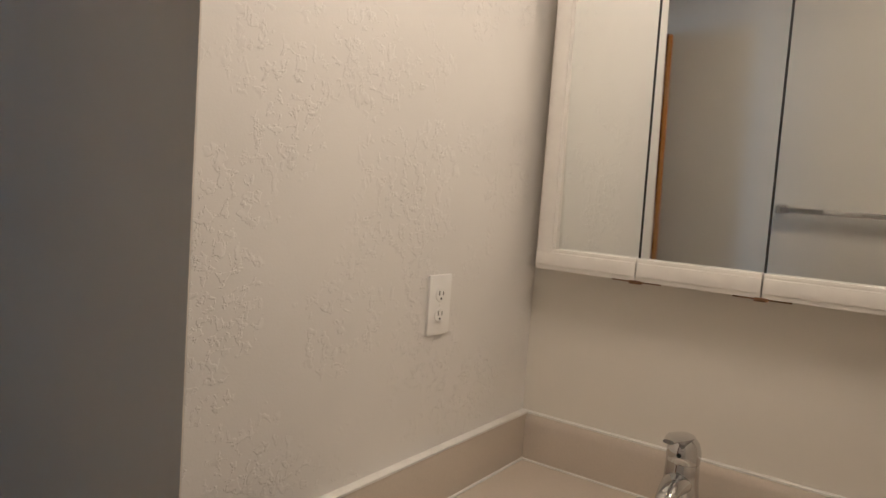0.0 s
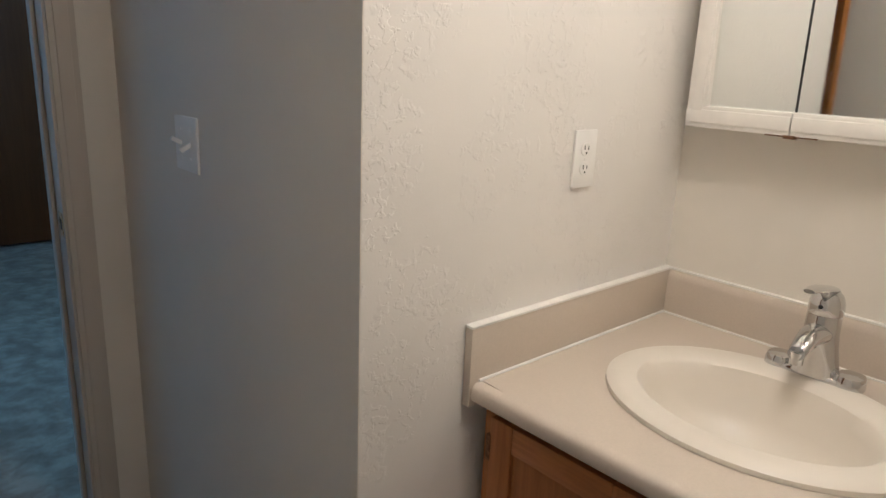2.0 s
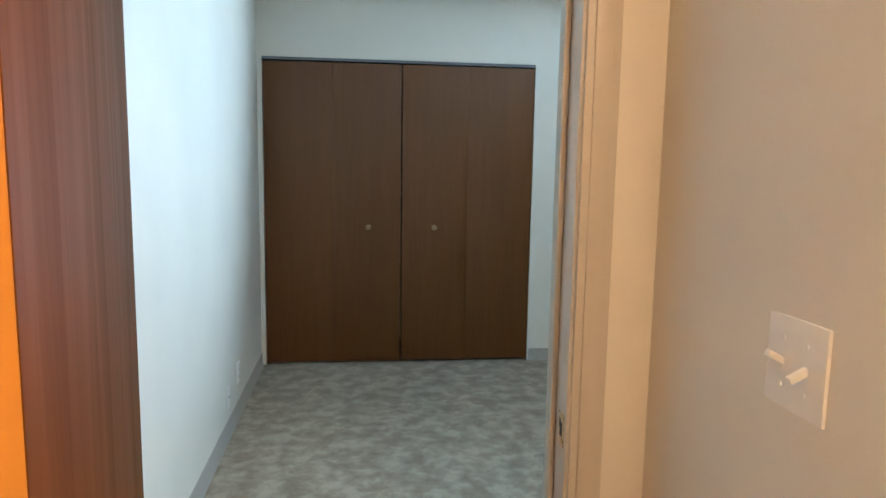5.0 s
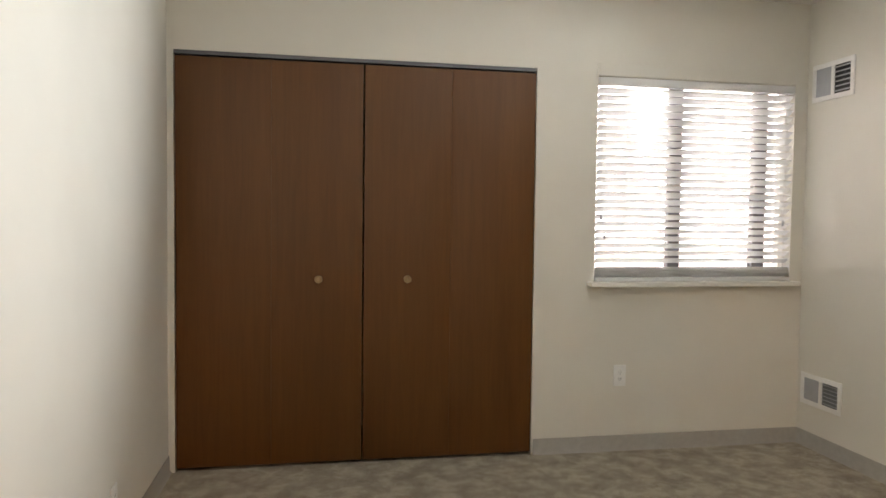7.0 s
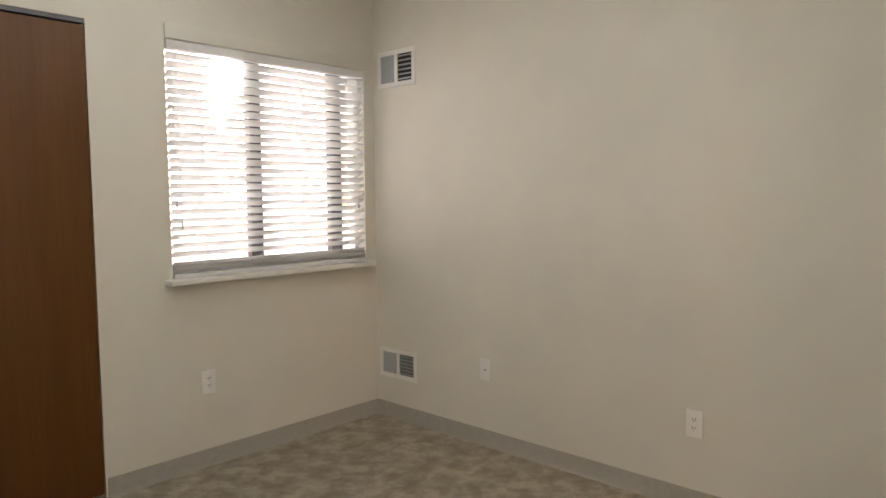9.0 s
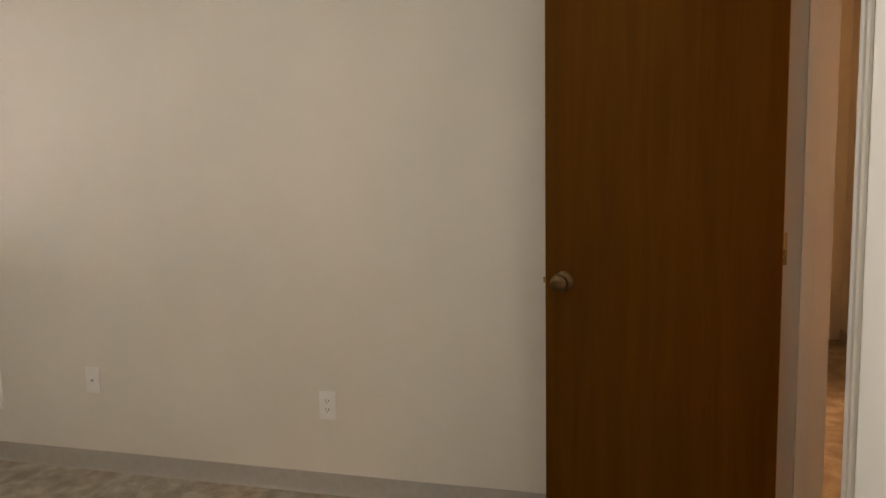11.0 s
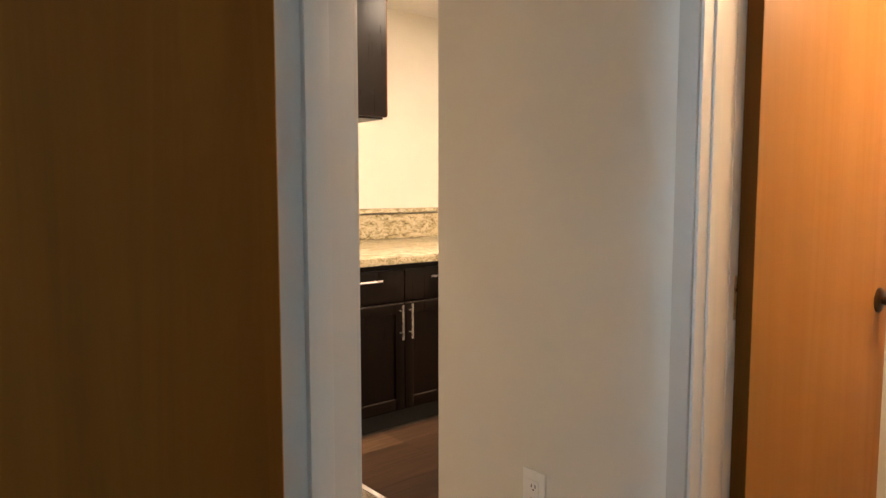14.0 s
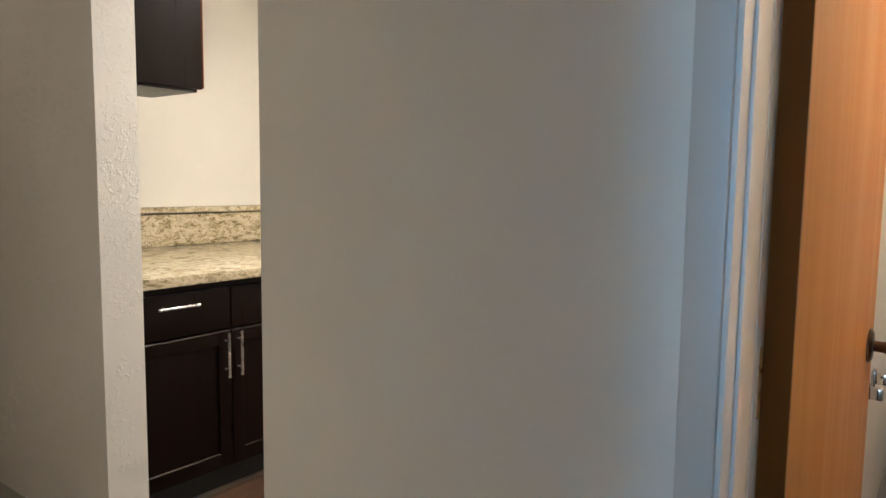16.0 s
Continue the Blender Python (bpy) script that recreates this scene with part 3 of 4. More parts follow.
for x, y in ((2.118, VY1 - 0.02), (2.118, VY0 + 0.002), (1.475, VY1 - 0.02), (1.475, VY0 + 0.002)):
    near = sorted(rect, key=lambda v: (v.co.x - x) ** 2 + (v.co.y - y) ** 2)[:2]
    bm.faces.new((near[0], near[1], bm.verts.new((x, y, 0.775))))
part("top", bm, LAMINATE, ct)
prof = [(1.475, 0.775), (1.464, 0.7735), (1.456, 0.769), (1.4525, 0.762), (1.452, 0.750), (1.4535, 0.741), (1.459, 0.736), (1.475, 0.735)]
part("front_edge", loft(B(), [[Vector((x, y, z)) for x, z in prof] for y in (VY0 + 0.002, VY1 - 0.02)]), LAMINATE, ct)
prof = [(2.118, 0.775), (2.119, 0.862), (2.1215, 0.876), (2.127, 0.884), (2.139, 0.886), (2.139, 0.775)]
part("back_splash", loft(B(), [[Vector((x, y, z)) for x, z in prof] for y in (VY0 + 0.002, VY1 - 0.02)]), LAMINATE, ct)
part("side_splash", bx(1.447, 2.138, VY1 - 0.0195, VY1 - 0.001, 0.727, 0.884, bevel=0.0012), LAMINATE, ct)
part("caulk_line", bx(1.446, 2.138, VY1 - 0.021, VY1 - 0.0005, 0.884, 0.890, bevel=0.002), CAULK, ct, "white caulk bead")
part("caulk_line", bx(2.126, 2.1395, VY0 + 0.002, VY1 - 0.021, 0.884, 0.889, bevel=0.002), CAULK, ct, "white caulk bead")
cyl_bm = cyl(B(), (1.47, VY1 - 0.021, 0.7765), (2.118, VY1 - 0.021, 0.7765), 0.0035, seg=8)
part("caulk_line", cyl_bm, CAULK, ct, "white caulk bead")
part("caulk_line", cyl(B(), (2.1165, VY0 + 0.004, 0.7765), (2.1165, VY1 - 0.022, 0.7765), 0.003, seg=8), CAULK, ct, "white caulk bead")

sink = thing("sink", "bone oval drop-in porcelain sink", "sink", (SX, SY, 0.775))
rings = [oval(SX, SY, 0.776, 0.226, 0.282, 64), oval(SX, SY, 0.784, 0.225, 0.281, 64), oval(SX, SY, 0.790, 0.216, 0.271, 64), oval(SX, SY, 0.793, 0.20, 0.255, 64),
         oval(SX - 0.010, SY, 0.791, 0.164, 0.218, 64), oval(SX - 0.012, SY, 0.783, 0.154, 0.208, 64), oval(SX - 0.012, SY, 0.755, 0.144, 0.197, 64),
         oval(SX - 0.008, SY, 0.705, 0.125, 0.172, 64), oval(SX, SY, 0.665, 0.085, 0.115, 64), oval(SX + 0.005, SY, 0.650, 0.03, 0.035, 64)]
part("basin", loft(B(), rings, cap=False), PORCELAIN, sink)
part("drain", lathe(B(), [(0.034, -0.002), (0.034, 0.002), (0.022, 0.0035), (0.020, 0.001)], pose(SX + 0.005, SY, 0.651)), CHROME, sink, "chrome drain ring")

fa = thing("faucet", "chrome single-lever faucet on the sink ledge", "faucet", (2.0, SY + 0.012, 0.79))
FX, FY = 2.005, -1.484
base = []
for z, g in ((0.789, 1.0), (0.797, 1.0), (0.802, 0.93), (0.804, 0.8)):
    base.append(oval(FX, FY, z, 0.029 * g, 0.088 * (0.9 + 0.1 * g), 36, 3.2))
part("base", loft(B(), base), CHROME, fa)
for e in (-1, 1):
    pad = [oval(FX, FY + e * 0.066, z, 0.030 * g, 0.027 * g, 28, 2.6) for z, g in ((0.7892, 1.0), (0.806, 0.96), (0.813, 0.86), (0.8155, 0.6))]
    part("base_end", loft(B(), pad), CHROME, fa)
part("body", loft(B(), [oval(FX - d, FY, z, a, b, 28) for z, d, a, b in ((0.798, 0.004, 0.034, 0.047), (0.825, 0.004, 0.032, 0.042), (0.855, 0.004, 0.031, 0.036), (0.885, 0.002, 0.031, 0.032), (0.915, 0, 0.031, 0.031), (0.919, 0, 0.0305, 0.0305))]), CHROME, fa)
sp = []
for k in range(10):
    u = k / 9
    c = Vector((FX - 0.012 - 0.100 * u, FY, 0.880 + 0.012 * math.sin(math.pi * u) - 0.016 * u))
    r = 0.026 - 0.011 * u
    tilt = 0.5 + 0.9 * u
    sp.append([c + Vector((math.sin(tilt) * r * math.cos(a) * 0.4, r * 1.05 * math.sin(a), r * 0.85 * math.cos(a))) for a in [2 * math.pi * j / 20 for j in range(20)]])
part("spout", loft(B(), sp), CHROME, fa)
part("aerator", cyl(B(), (FX - 0.106, FY, 0.842), (FX - 0.106, FY, 0.866), 0.012, 0.0128, 18), CHROME, fa)
part("handle_cap", lathe(B(), [(0.0308, 0), (0.0320, 0.010), (0.0312, 0.024), (0.0265, 0.038), (0.017, 0.048), (0.004, 0.053)], pose(FX, FY, 0.9195)), CHROME, fa)
lev = []
for k in range(8):
    u = k / 7
    c = Vector((FX + 0.004 - 0.112 * u, FY, 0.968 + 0.026 * u - 0.010 * u * u))
    w, hgt = 0.010 + 0.012 * math.sin(math.pi * min(1, 0.25 + u * 0.8)), 0.0062 - 0.002 * u
    lev.append([c + Vector((0, w * math.cos(a), hgt * math.sin(a))) for a in [2 * math.pi * j / 16 for j in range(16)]])
part("lever", loft(B(), lev), CHROME, fa)
part("temperature_mark", cyl(B(), (FX - 0.0315, FY, 0.938), (FX - 0.0335, FY, 0.938), 0.0042, seg=12), DARK, fa, "dark red-blue mark")

mc = thing("mirror_cabinet", "white framed three-door mirror cabinet on the wall", "mirror cabinet", (2.1, -1.46, 1.24))
CZ0, CZ1, CX = 1.240, 1.93, 2.058
part("body", bx(CX + 0.02, 2.139, -1.815, -1.112, CZ0 + 0.006, CZ1), WHITEW, mc)
splits = [-1.108, -1.337, -1.577, -1.819]
for k in range(3):
    b, a = splits[k] - (0.0012 if k else 0), splits[k + 1] + (0.0012 if k < 2 else 0)
    made = []
    for z, g in ((CZ0, 1), (CZ1, -1)):
        bm = B()
        made.append(bm)
        box(bm, CX + 0.003, CX + 0.02, a, b, *sorted((z, z + g * 0.046)), bevel=0.002)
        box(bm, CX, CX + 0.018, a, b, *sorted((z + g * 0.009, z + g * 0.038)), bevel=0.003)
        box(bm, CX + 0.0025, CX + 0.018, a, b, *sorted((z + g * 0.039, z + g * 0.0445)), bevel=0.0015)
    d = part("door", made[0], WHITEW, mc)
    part("top_rail", made[1], WHITEW, d)
    ya, yb = a, b
    if k == 0:
        yb = b - 0.045
        st = bx(CX + 0.0031, CX + 0.02, yb, b, CZ0, CZ1, bevel=0.002)
        box(st, CX + 0.0002, CX + 0.018, yb + 0.008, b - 0.009, CZ0 + 0.009, CZ1 - 0.009, bevel=0.003)
        part("stile", st, WHITEW, d)
    if k == 2:
        ya = a + 0.047
        st = bx(CX + 0.0031, CX + 0.02, a, ya, CZ0, CZ1, bevel=0.002)
        box(st, CX + 0.0002, CX + 0.018, a + 0.009, ya - 0.008, CZ0 + 0.009, CZ1 - 0.009, bevel=0.003)
        part("stile", st, WHITEW, d)
    lean = Matrix.Translation((CX + 0.0115, 0, (CZ0 + CZ1) / 2)) @ pose(0, 0, 0, 0, -2.0)
    part("mirror_pane", bx(-0.0025, 0.0025, ya, yb, CZ0 + 0.04 - (CZ0 + CZ1) / 2, CZ1 - 0.04 - (CZ0 + CZ1) / 2, m=lean), MIRROR, d, "mirror pane")
for y in splits[1:3]:
    # raised dark strip draws the shade in the gap between doors
    part("pane_gap", bx(-0.0034, -0.0026, y - 0.0022, y + 0.0022, CZ0 + 0.047 - (CZ0 + CZ1) / 2, CZ1 - 0.047 - (CZ0 + CZ1) / 2, m=lean), DARK, mc, "dark strip for the shade in the gap between mirror doors")
    bm = bx(CX + 0.006, CX + 0.012, y - 0.052, y + 0.05, CZ0 - 0.003, CZ0 + 0.001)
    box(bm, CX + 0.002, CX + 0.018, y - 0.012, y + 0.012, CZ0 - 0.006, CZ0 + 0.0015, bevel=0.001)
    part("hinge", bm, RUST, mc, "rusty pivot hinge")

tb = thing("towel_bar", "chrome square towel bar on the wall", "towel bar", (0.35, -1.55, 1.33))
mb = Matrix.Translation((0.321, -1.306, 1.304)) @ pose(0, 0, 0, 0, 0, 6.27)
for y in (0.0, -0.60):
    k = part("bracket", bx(-0.002, 0.008, y - 0.022, y + 0.022, -0.019, 0.019, bevel=0.002, m=mb), CHROME, tb)
    part("post", bx(0.008, 0.075, y - 0.010, y + 0.010, -0.016, 0.016, bevel=0.002, m=mb), CHROME, k)
part("bar", bx(0.048, 0.068, -0.588, -0.012, -0.010, 0.010, bevel=0.001, m=mb), CHROME, tb)

# ---- bedroom closet ----
def bifold(x0, x1, knob_x, fold):
    t = thing("closet_door", "brown wood-grain bifold closet door with a wooden knob", "closet door", (x0, CL_Y - 0.01, 0), "closet doors")
    xm = (x0 + x1) / 2
    for a, b, ya, yb in ((x0, xm, 0, fold), (xm, x1, fold, 0)):
        y = CL_Y + 0.004
        ang = math.degrees(math.atan2(-(yb - ya), b - a))
        w = math.hypot(b - a, yb - ya)
        m = Matrix.Translation((a, y - ya, 0)) @ pose(0, 0, 0, 0, 0, ang)
        part("panel", bx(0.0003, w - 0.0003, -0.001, 0.032, 0.018, 2.012, bevel=0.0008, m=m), CLOSET, t)
    u = (knob_x - x0) / (x1 - x0)
    ky = CL_Y + 0.004 - fold * (1 - abs(2 * u - 1))
    mk = Matrix.Translation((knob_x, ky - 0.001, 0.942)) @ Vector((0, -1, 0)).to_track_quat("Z", "Y").to_matrix().to_4x4()
    part("knob", lathe(B(), [(0.010, 0), (0.010, 0.008), (0.017, 0.013), (0.020, 0.020), (0.019, 0.026), (0.012, 0.030)], mk, 24), KNOBW, t, "pale turned wood knob")
    return t


KNOBW = wood("pale_knob_wood", (0.34, 0.20, 0.10), (0.46, 0.29, 0.15), 0.4, 2)
bifold(0.036, 0.930, 0.713, 0.001)
bifold(0.938, 1.826, 1.158, 0.002)
tr = thing("closet_track", "dark metal closet door track under the header", "closet track", (0.93, 3.45, 2.02))
part("rail", bx(0.032, 1.828, CL_Y + 0.004, CL_Y + 0.05, 2.022, 2.0395), ALU, tr)
part("end_cap", bx(0.0305, 0.032, CL_Y + 0.004, CL_Y + 0.05, 2.02, 2.0395), ALU, tr)

# ---- bedroom window and blind ----
wd = thing("window_1", "dark aluminium sliding window with bright daylight", "window", (2.75, 3.49, 0.93), "", "structure")
X0, X1, Z0, Z1 = 2.165, 3.335, 0.925, 2.015
for a, b, z0, z1 in ((X0, X1, Z0, Z0 + 0.03), (X0, X1, Z1 - 0.03, Z1)):
    part("frame_rail", bx(a, b, 3.475, 3.515, z0, z1, bevel=0.002), ALU, wd)
for a, b in ((X0, X0 + 0.03), (2.622, 2.694), (3.138, 3.215), (X1 - 0.03, X1)):
    part("frame_stile", bx(a, b, 3.472, 3.518, Z0 + 0.03, Z1 - 0.03, bevel=0.002), ALU if a > 2.2 and b < 3.3 else WHITEW, wd)
for a, b in ((X0 + 0.03, 2.622), (2.694, 3.138), (3.215, X1 - 0.03)):
    o = part("pane", bx(a, b, 3.494, 3.498, Z0 + 0.03, Z1 - 0.03), GLASS, wd, "clear glass pane")
    o.visible_shadow = False
structure("window_sill", bx(2.128, 3.362, 3.345, 3.472, 0.900, 0.9245, bevel=0.004), WHITEW, "white painted window sill board", "window sill")
structure("window_valance", bx(2.165, 3.335, 3.398, CL_Y - 0.001, 2.017, 2.082, bevel=0.002), WALL, "wall-coloured valance board above the blind", "trim")

bl = thing("venetian_blind", "white slatted blind, half open, lowered over the window", "blind", (2.75, 3.43, 0.93))
part("headrail", bx(2.172, 3.330, 3.402, 3.452, 1.972, 2.012, bevel=0.003), SLATM, bl)
part("bottom_rail", bx(2.172, 3.330, 3.400, 3.450, 0.926, 0.946, bevel=0.004), SLATM, bl)
bm = B()
mt = pose(0, 0, 0, -33)
box(bm, -0.577, 0.577, -0.024, 0.024, -0.0013, 0.0013, m=mt)
first = part("slat", bm, SLATM, bl, smooth=False)
first.matrix_parent_inverse = Matrix.Identity(4)
place = lambda z: Vector((2.751, 3.427, z)) - bl.location
first.location = place(1.945)
zs = [1.945 - 0.0395 * k for k in range(1, 24)] + [0.9895, 0.978, 0.967, 0.956]
for z in zs:
    o = new("slat", first.data)
    o.parent, o.location = bl, place(z + random.uniform(-0.0015, 0.0015))
    o.rotation_euler = (random.uniform(-0.03, 0.03), random.uniform(-0.0012, 0.0012), 0)
for x in (2.33, 2.90, 3.20):
    for y in (3.4025, 3.4515):
        part("ladder_cord", cyl(B(), (x, y, 0.946), (x, y, 1.972), 0.0009, seg=6), SLATM, bl)
for x, z in ((2.192, 1.285), (2.212, 1.185), (3.272, 1.265)):
    k = part("pull_cord", cyl(B(), (x, 3.393, z), (x, 3.393, 1.985), 0.0011, seg=6), SLATM, bl)
    part("tassel", cyl(B(), (x, 3.393, z - 0.032), (x, 3.393, z), 0.007, 0.003, 12), GREYM, k, "grey cord tassel")

# ---- air grilles ----
def grille(y0, y1, z0, z1, label, duct):
    t = thing("air_grille", label, "air grille", (R_X, (y0 + y1) / 2, z0), "air grilles")
    f = 0.026
    for a, b, c, d in ((y0, y1, z0, z0 + f), (y0, y1, z1 - f, z1), (y0, y0 + f, z0 + f, z1 - f), (y1 - f, y1, z0 + f, z1 - f)):
        part("frame", bx(R_X - 0.008, R_X - 0.0005, a, b, c, d, bevel=0.002), WHITEP, t)
    ym = (y0 + y1) / 2
    part("divider", bx(R_X - 0.007, R_X - 0.001, ym - 0.012, ym + 0.012, z0 + f, z1 - f, bevel=0.001), WHITEP, t)
    part("blank_panel", bx(R_X - 0.004, R_X - 0.0008, ym + 0.012, y1 - f, z0 + f, z1 - f), GREYM, t, "grey perforated panel")
    # flat panel coloured for the shade inside the duct, greyer on the low grille
    part("duct", bx(R_X - 0.002, R_X - 0.0008, y0 + f, ym - 0.012, z0 + f, z1 - f), duct, t, "flat panel toned like the shaded duct opening")
    n = 6
    for k in range(n):
        z = z0 + f + (k + 0.5) * (z1 - z0 - 2 * f) / n
        mm = Matrix.Translation((R_X - 0.0055, 0, z)) @ pose(0, 0, 0, 0, 40)
        part("louvre", bx(-0.0045, 0.0045, y0 + f, ym - 0.012, -0.0006, 0.0006, m=mm), GREYM, t)
    part("lever", bx(R_X - 0.014, R_X - 0.006, y0 + 0.010, y0 + 0.016, (z0 + z1) / 2 - 0.01, (z0 + z1) / 2 + 0.01, bevel=0.001), WHITEP, t)


grille(3.064, 3.367, 1.915, 2.118, "white metal air grille high on the wall near the corner", DARK)
grille(3.072, 3.379, 0.238, 0.412, "white metal air grille low on the wall near the corner", DUCT_GREY)

# ---- bathroom ----
TX = 2.625
to = thing("toilet", "bone two-piece porcelain toilet with closed lid", "toilet", (TX, -3.2, 0))
def bowl_ring(z, front, back, rx, power=2.2):
    return oval(TX, (front + back) / 2, z, rx, (front - back) / 2, 44, power)
part("base", loft(B(), [bowl_ring(0.0, -2.96, -3.66, 0.142, 2.8), bowl_ring(0.03, -2.965, -3.66, 0.139, 2.7), bowl_ring(0.12, -2.99, -3.655, 0.124, 2.5), bowl_ring(0.19, -2.975, -3.65, 0.126, 2.4),
                        bowl_ring(0.25, -2.90, -3.64, 0.150, 2.3), bowl_ring(0.31, -2.815, -3.62, 0.176, 2.2), bowl_ring(0.36, -2.785, -3.60, 0.186, 2.2), bowl_ring(0.392, -2.78, -3.59, 0.188, 2.2), bowl_ring(0.398, -2.787, -3.585, 0.182, 2.2)]), PORCELAIN, to)
def seat_ring(z, g):
    return oval(TX, -3.075, z, 0.186 * g, 0.303 * g, 44, 2.15)
part("seat", loft(B(), [seat_ring(0.400, 0.985), seat_ring(0.403, 1.0), seat_ring(0.412, 1.0), seat_ring(0.416, 0.985)]), PORCELAIN, to)
part("lid", loft(B(), [seat_ring(0.418, 0.965), seat_ring(0.421, 0.98), seat_ring(0.428, 0.975), seat_ring(0.434, 0.93), seat_ring(0.437, 0.7)]), PORCELAIN, to)
for x in (-0.075, 0.075):
    part("seat_hinge", bx(TX + x - 0.02, TX + x + 0.02, -3.40, -3.365, 0.398, 0.425, bevel=0.006), PORCELAIN, to)
def tank_ring(z, w, d):
    return oval(TX, -3.795 + d / 2, z, w / 2, d / 2, 40, 6)
part("tank_neck", bx(TX - 0.135, TX + 0.135, -3.70, -3.43, 0.33, 0.424, bevel=0.018), PORCELAIN, to)
part("tank", loft(B(), [tank_ring(0.392, 0.235, 0.175), tank_ring(0.41, 0.262, 0.18), tank_ring(0.52, 0.345, 0.195), tank_ring(0.62, 0.405, 0.205), tank_ring(0.702, 0.435, 0.21)]), PORCELAIN, to)
part("tank_lid", loft(B(), [tank_ring(0.703, 0.448, 0.222), tank_ring(0.709, 0.458, 0.226), tank_ring(0.738, 0.458, 0.226), tank_ring(0.748, 0.444, 0.216), tank_ring(0.751, 0.36, 0.16)]), PORCELAIN, to)
k = part("flush_lever", lathe(B(), [(0.017, 0), (0.017, 0.007), (0.012, 0.012), (0.004, 0.014)], Matrix.Translation((TX + 0.155, -3.587, 0.665)) @ Vector((0, 1, 0)).to_track_quat("Z", "Y").to_matrix().to_4x4(), 20), CHROME, to, "chrome flush lever")
part("arm", loft(B(), [[Vector((TX + 0.155 + u * 0.055, -3.568 + 0.004 * math.cos(a), 0.666 - 0.006 * u + (0.009 - 0.003 * u) * math.sin(a))) for a in [2 * math.pi * j / 12 for j in range(12)]] for u in (0, 0.4, 0.8, 1)]), CHROME, k)

ph = thing("paper_holder", "empty chrome toilet paper holder on the bathroom wall", "paper holder", (TP_X, -2.5, 0.7))
for y in (-2.415, -2.60):
    k = part("post", bx(TP_X - 0.012, TP_X - 0.0005, y - 0.024, y + 0.024, 0.677, 0.725, bevel=0.004), CHROME, ph)
    part("knuckle", bx(TP_X - 0.045, TP_X - 0.012, y - 0.015, y + 0.015, 0.685, 0.717, bevel=0.004), CHROME, k)
part("arm", cyl(B(), (TP_X - 0.04, -2.60, 0.706), (TP_X - 0.115, -2.66, 0.675), 0.004, seg=10), CHROME, ph)
part("arm", cyl(B(), (TP_X - 0.04, -2.60, 0.696), (TP_X - 0.10, -2.52, 0.655), 0.004, seg=10), CHROME, ph)
part("roller", cyl(B(), (TP_X - 0.10, -2.52, 0.655), (TP_X - 0.115, -2.66, 0.675), 0.006, seg=10), CHROME, ph)

to.rotation_euler = (0, 0, radians(-4.2))

# ---- kitchen ----
KX = 5.17
def pull(parent, p, q, stand):
    """A bar pull from p to q, standing off its front."""
    p, q, o = Vector(p), Vector(q), Vector((-stand, 0, 0))
    k = part("handle", cyl(B(), p + o, q + o, 0.0055, seg=12), NICKEL, parent, "brushed nickel bar pull")
    for u in (0.18, 0.82):
        c = p.lerp(q, u)
        part("standoff", cyl(B(), c, c + o, 0.004, seg=10), NICKEL, k)
    return k


def shaker(name, parent, y0, y1, z0, z1, rail=0.055):
    bm = bx(KX, KX + 0.019, y0, y0 + rail, z0, z1, bevel=0.0015)
    box(bm, KX, KX + 0.019, y1 - rail, y1, z0, z1, bevel=0.0015)
    box(bm, KX + 0.0004, KX + 0.019, y0 + rail, y1 - rail, z0, z0 + rail, bevel=0.003)
    box(bm, KX + 0.0004, KX + 0.019, y0 + rail, y1 - rail, z1 - rail, z1, bevel=0.0015)
    d = part(name, bm, ESPRESSO, parent)
    # thin paler beads added to draw the bright highlight lines on the edges
    for za, ya, yb in ((z0 + rail - 0.001, y0 + rail, y1 - rail), (z1 - 0.002, y0 + 0.002, y1 - 0.002)):
        part("bead", cyl(B(), (KX + 0.001, ya, za), (KX + 0.001, yb, za), 0.0032, seg=10), BEAD_GLINT, d, "paler gloss bead drawing the edge highlight")
    part("panel", bx(KX + 0.010, KX + 0.016, y0 + rail - 0.004, y1 - rail + 0.004, z0 + rail - 0.004, z1 - rail + 0.004), ESPRESSO, d)
    return d


def base_cabinet(ya, yb):
    t = thing("base_cabinet", "dark espresso base cabinet with drawers and bar pulls", "cabinet", (KX + 0.3, (ya + yb) / 2, 0), "kitchen base cabinets")
    part("body", bx(KX + 0.02, KX + 0.6, yb, ya, 0.105, 0.872), ESPRESSO, t)
    part("toe_kick", bx(KX + 0.075, KX + 0.6, yb, ya, 0, 0.105), DARK, t)
    ym = (ya + yb) / 2
    for y0, y1, s in ((ym + 0.003, ya - 0.008, -1), (yb + 0.008, ym - 0.003, 1)):
        dr = part("drawer", bx(KX, KX + 0.019, y0, y1, 0.683, 0.845, bevel=0.002), ESPRESSO, t)
        yc = (y0 + y1) / 2
        pull(dr, (KX, yc - 0.083, 0.797), (KX, yc + 0.083, 0.797), 0.028)
        d = shaker("door", t, y0, y1, 0.118, 0.671)
        yh = y0 + 0.027 if s < 0 else y1 - 0.027
        pull(d, (KX, yh, 0.485), (KX, yh, 0.665), 0.028)
    return t


base_cabinet(-1.38, -2.35)
base_cabinet(-2.355, -3.325)
kt = thing("kitchen_countertop", "speckled beige granite kitchen countertop with backsplash", "countertop", (5.7, -2.5, 0.875))
part("slab", bx(KX - 0.028, 6.236, -4.39, -1.372, 0.875, 0.914, bevel=0.004), GRANITE, kt)
part("backsplash", bx(6.205, 6.238, -4.39, -1.372, 0.915, 1.085, bevel=0.003), GRANITE, kt)
part("ledge", bx(6.185, 6.238, -4.39, -1.372, 1.092, 1.122, bevel=0.004), GRANITE, kt)
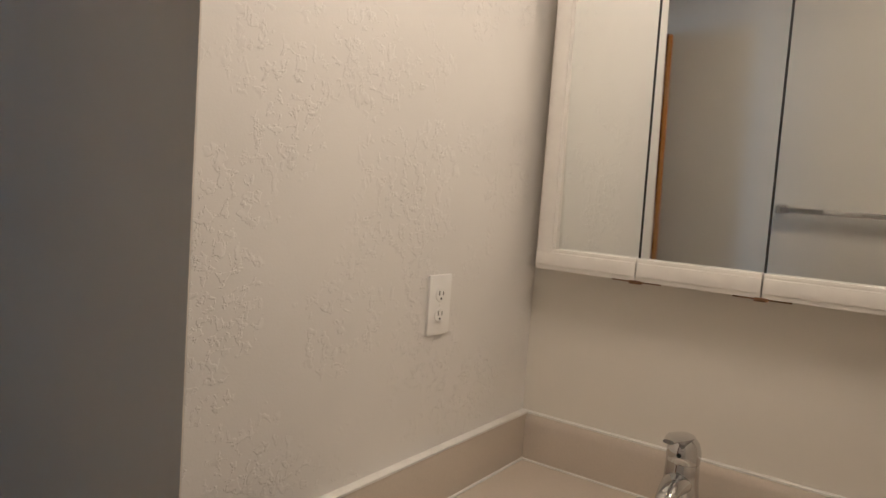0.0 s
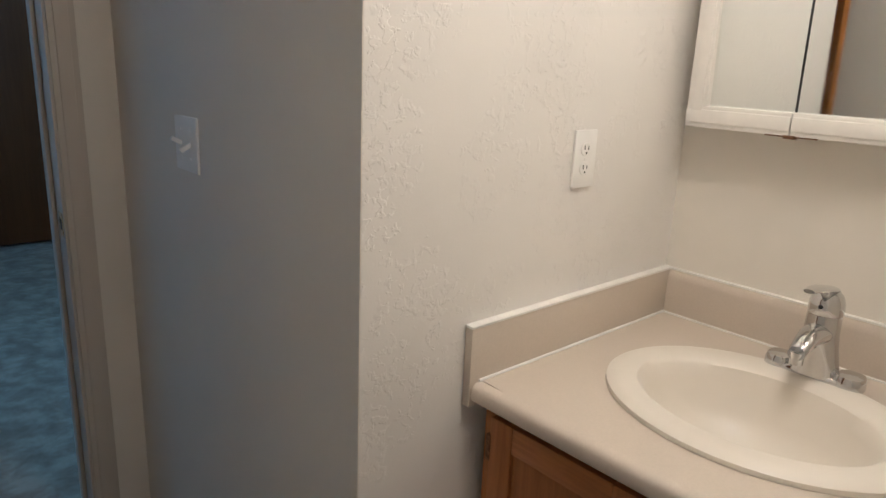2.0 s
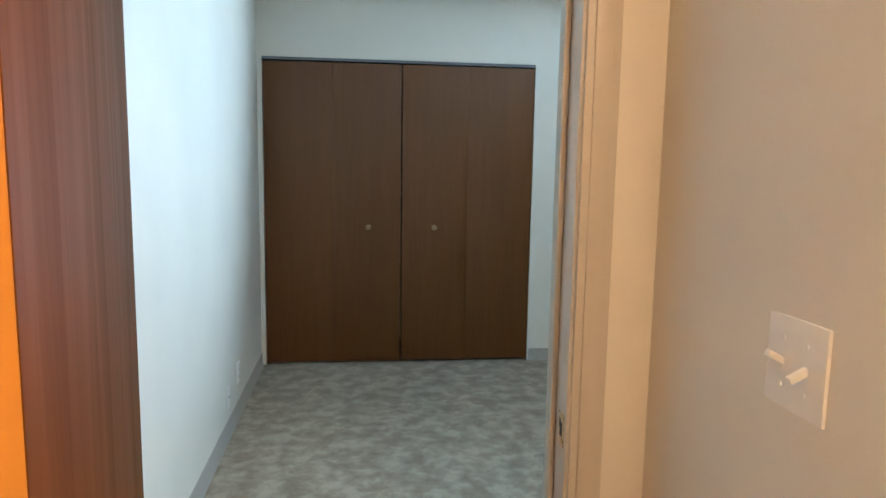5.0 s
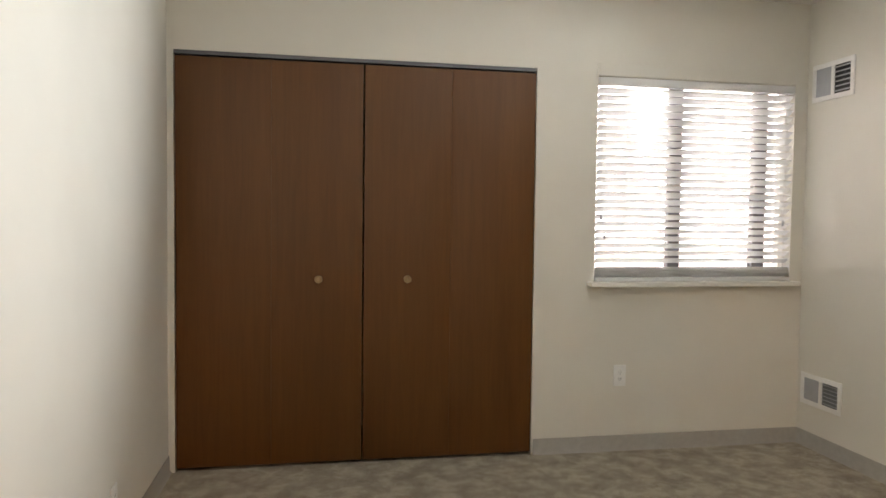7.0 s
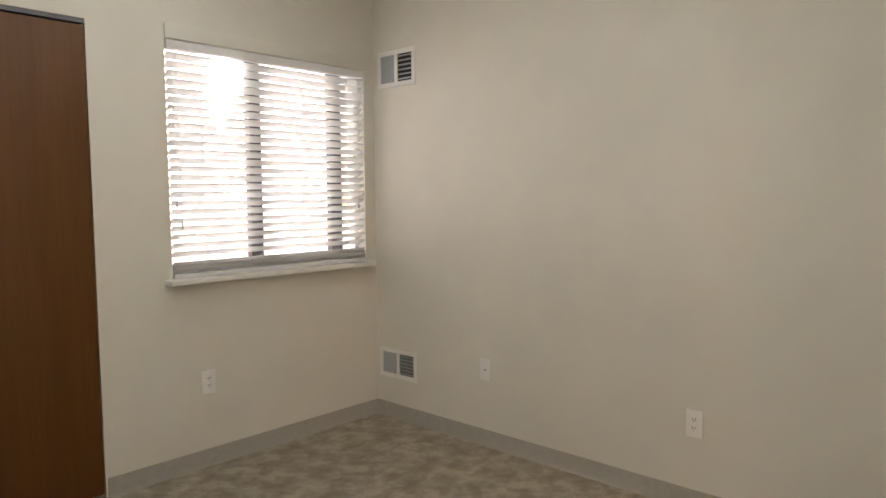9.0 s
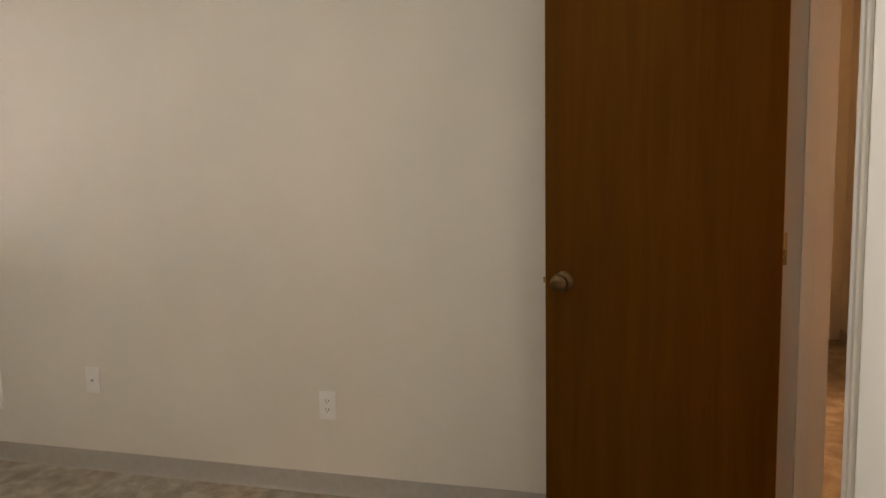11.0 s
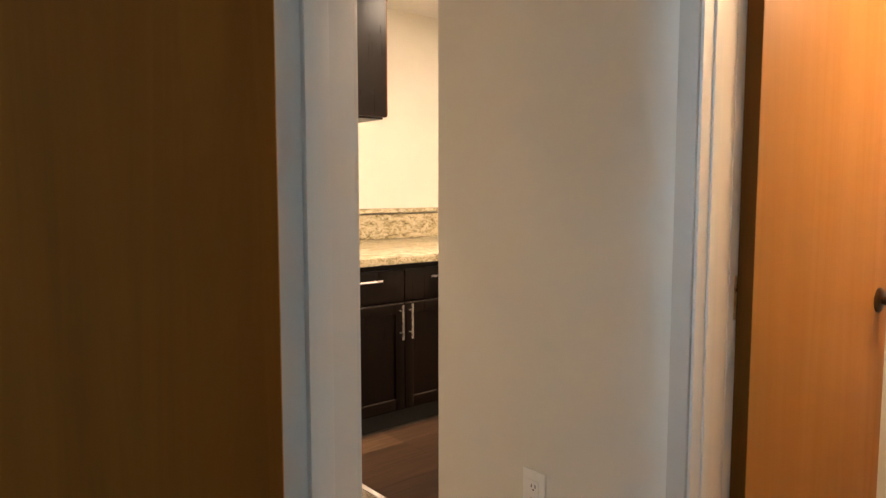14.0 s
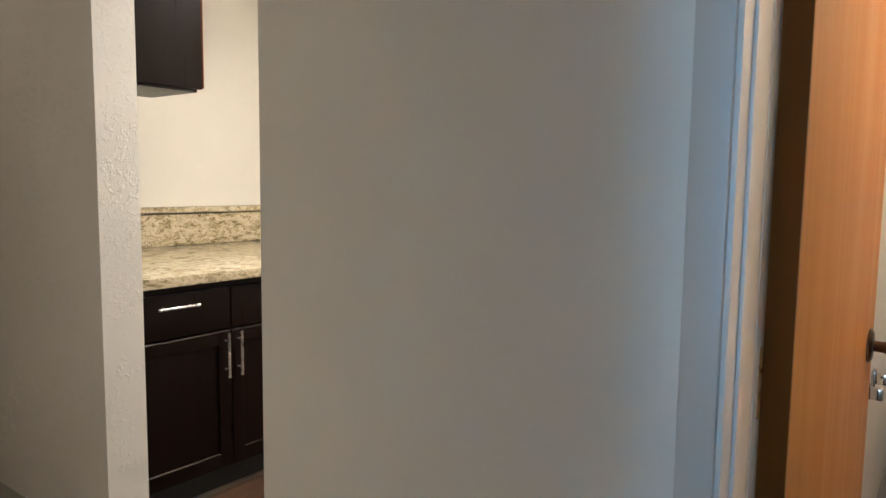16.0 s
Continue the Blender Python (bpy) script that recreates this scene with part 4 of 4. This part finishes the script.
ku = thing("wall_cabinet", "dark espresso hanging kitchen cabinet", "cabinet", (5.3, -1.59, 1.59))
part("body", bx(5.15, 5.46, -1.720, -1.374, 1.590, 2.46), ESPRESSO, ku)
bm = bx(5.13, 5.149, -1.730, -1.374, 1.600, 2.44, bevel=0.0015)
part("door", bm, ESPRESSO, ku)
part("edge_trim", bx(5.134, 5.152, -1.739, -1.7305, 1.605, 2.44, bevel=0.001), DOORW, ku, "reddish cabinet edge")
kl = thing("ceiling_light", "flush kitchen ceiling light, lit", "ceiling light", (4.5, -2.5, 2.44))
part("frame", bx(4.17, 4.83, -2.83, -2.17, 2.452, 2.469, bevel=0.003), WHITEW, kl)
part("diffuser", bx(4.19, 4.81, -2.81, -2.19, 2.442, 2.4515, bevel=0.002), SHADE, kl, "glowing diffuser")
ts_ = thing("transition_strip", "thin pale strip between carpet and plank floor", "floor strip", (4.4, -1.3, 0))
part("strip", bx(3.815, 4.941, -1.318, -1.292, -0.002, 0.005, bevel=0.002), WHITEW, ts_)

# ---- floor pieces ----
def piece(name, data, parent, at, turn=0.0):
    o = new(name, data)
    o.parent = parent
    o.location = at
    o.rotation_euler = (0, 0, turn)
    return o


def mesh_of(bm, mat, name):
    bmesh.ops.recalc_face_normals(bm, faces=bm.faces)
    me = bpy.data.meshes.new(name)
    bm.to_mesh(me)
    bm.free()
    me.materials.append(mat)
    return me


tile = mesh_of(bx(-0.1510, 0.1510, -0.1510, 0.1510, -0.006, 0.0), TILE, "tile")
for i in range(3):
    for j in range(9):
        piece("tile", tile, fl_b, (TP_X - 0.16 - 0.304 * i, -3.655 + 0.304 * j, 0.0), math.pi / 2 * random.randrange(4))
structure("threshold", bx(2.345, 3.044, -1.075, -1.055, -0.004, 0.006, bevel=0.002), VINYL_BASE, "taupe vinyl threshold in the bathroom doorway", "threshold")
lengths = {}
for n in (1.2, 0.8, 0.45):
    lengths[n] = mesh_of(bx(-0.0892, 0.0892, -n / 2 + 0.0008, n / 2 - 0.0008, -0.006, 0.0), PLANK, "plank")
for i in range(8):
    y = -1.3
    seq = random.choice([(0.45, 1.2, 1.2), (0.8, 1.2, 0.8), (1.2, 0.8, 0.8), (0.45, 0.8, 1.2)])
    for n in seq:
        piece("plank", lengths[n], fl_k, (3.86 + 0.18 * i, y - n / 2, 0.0))
        y -= n
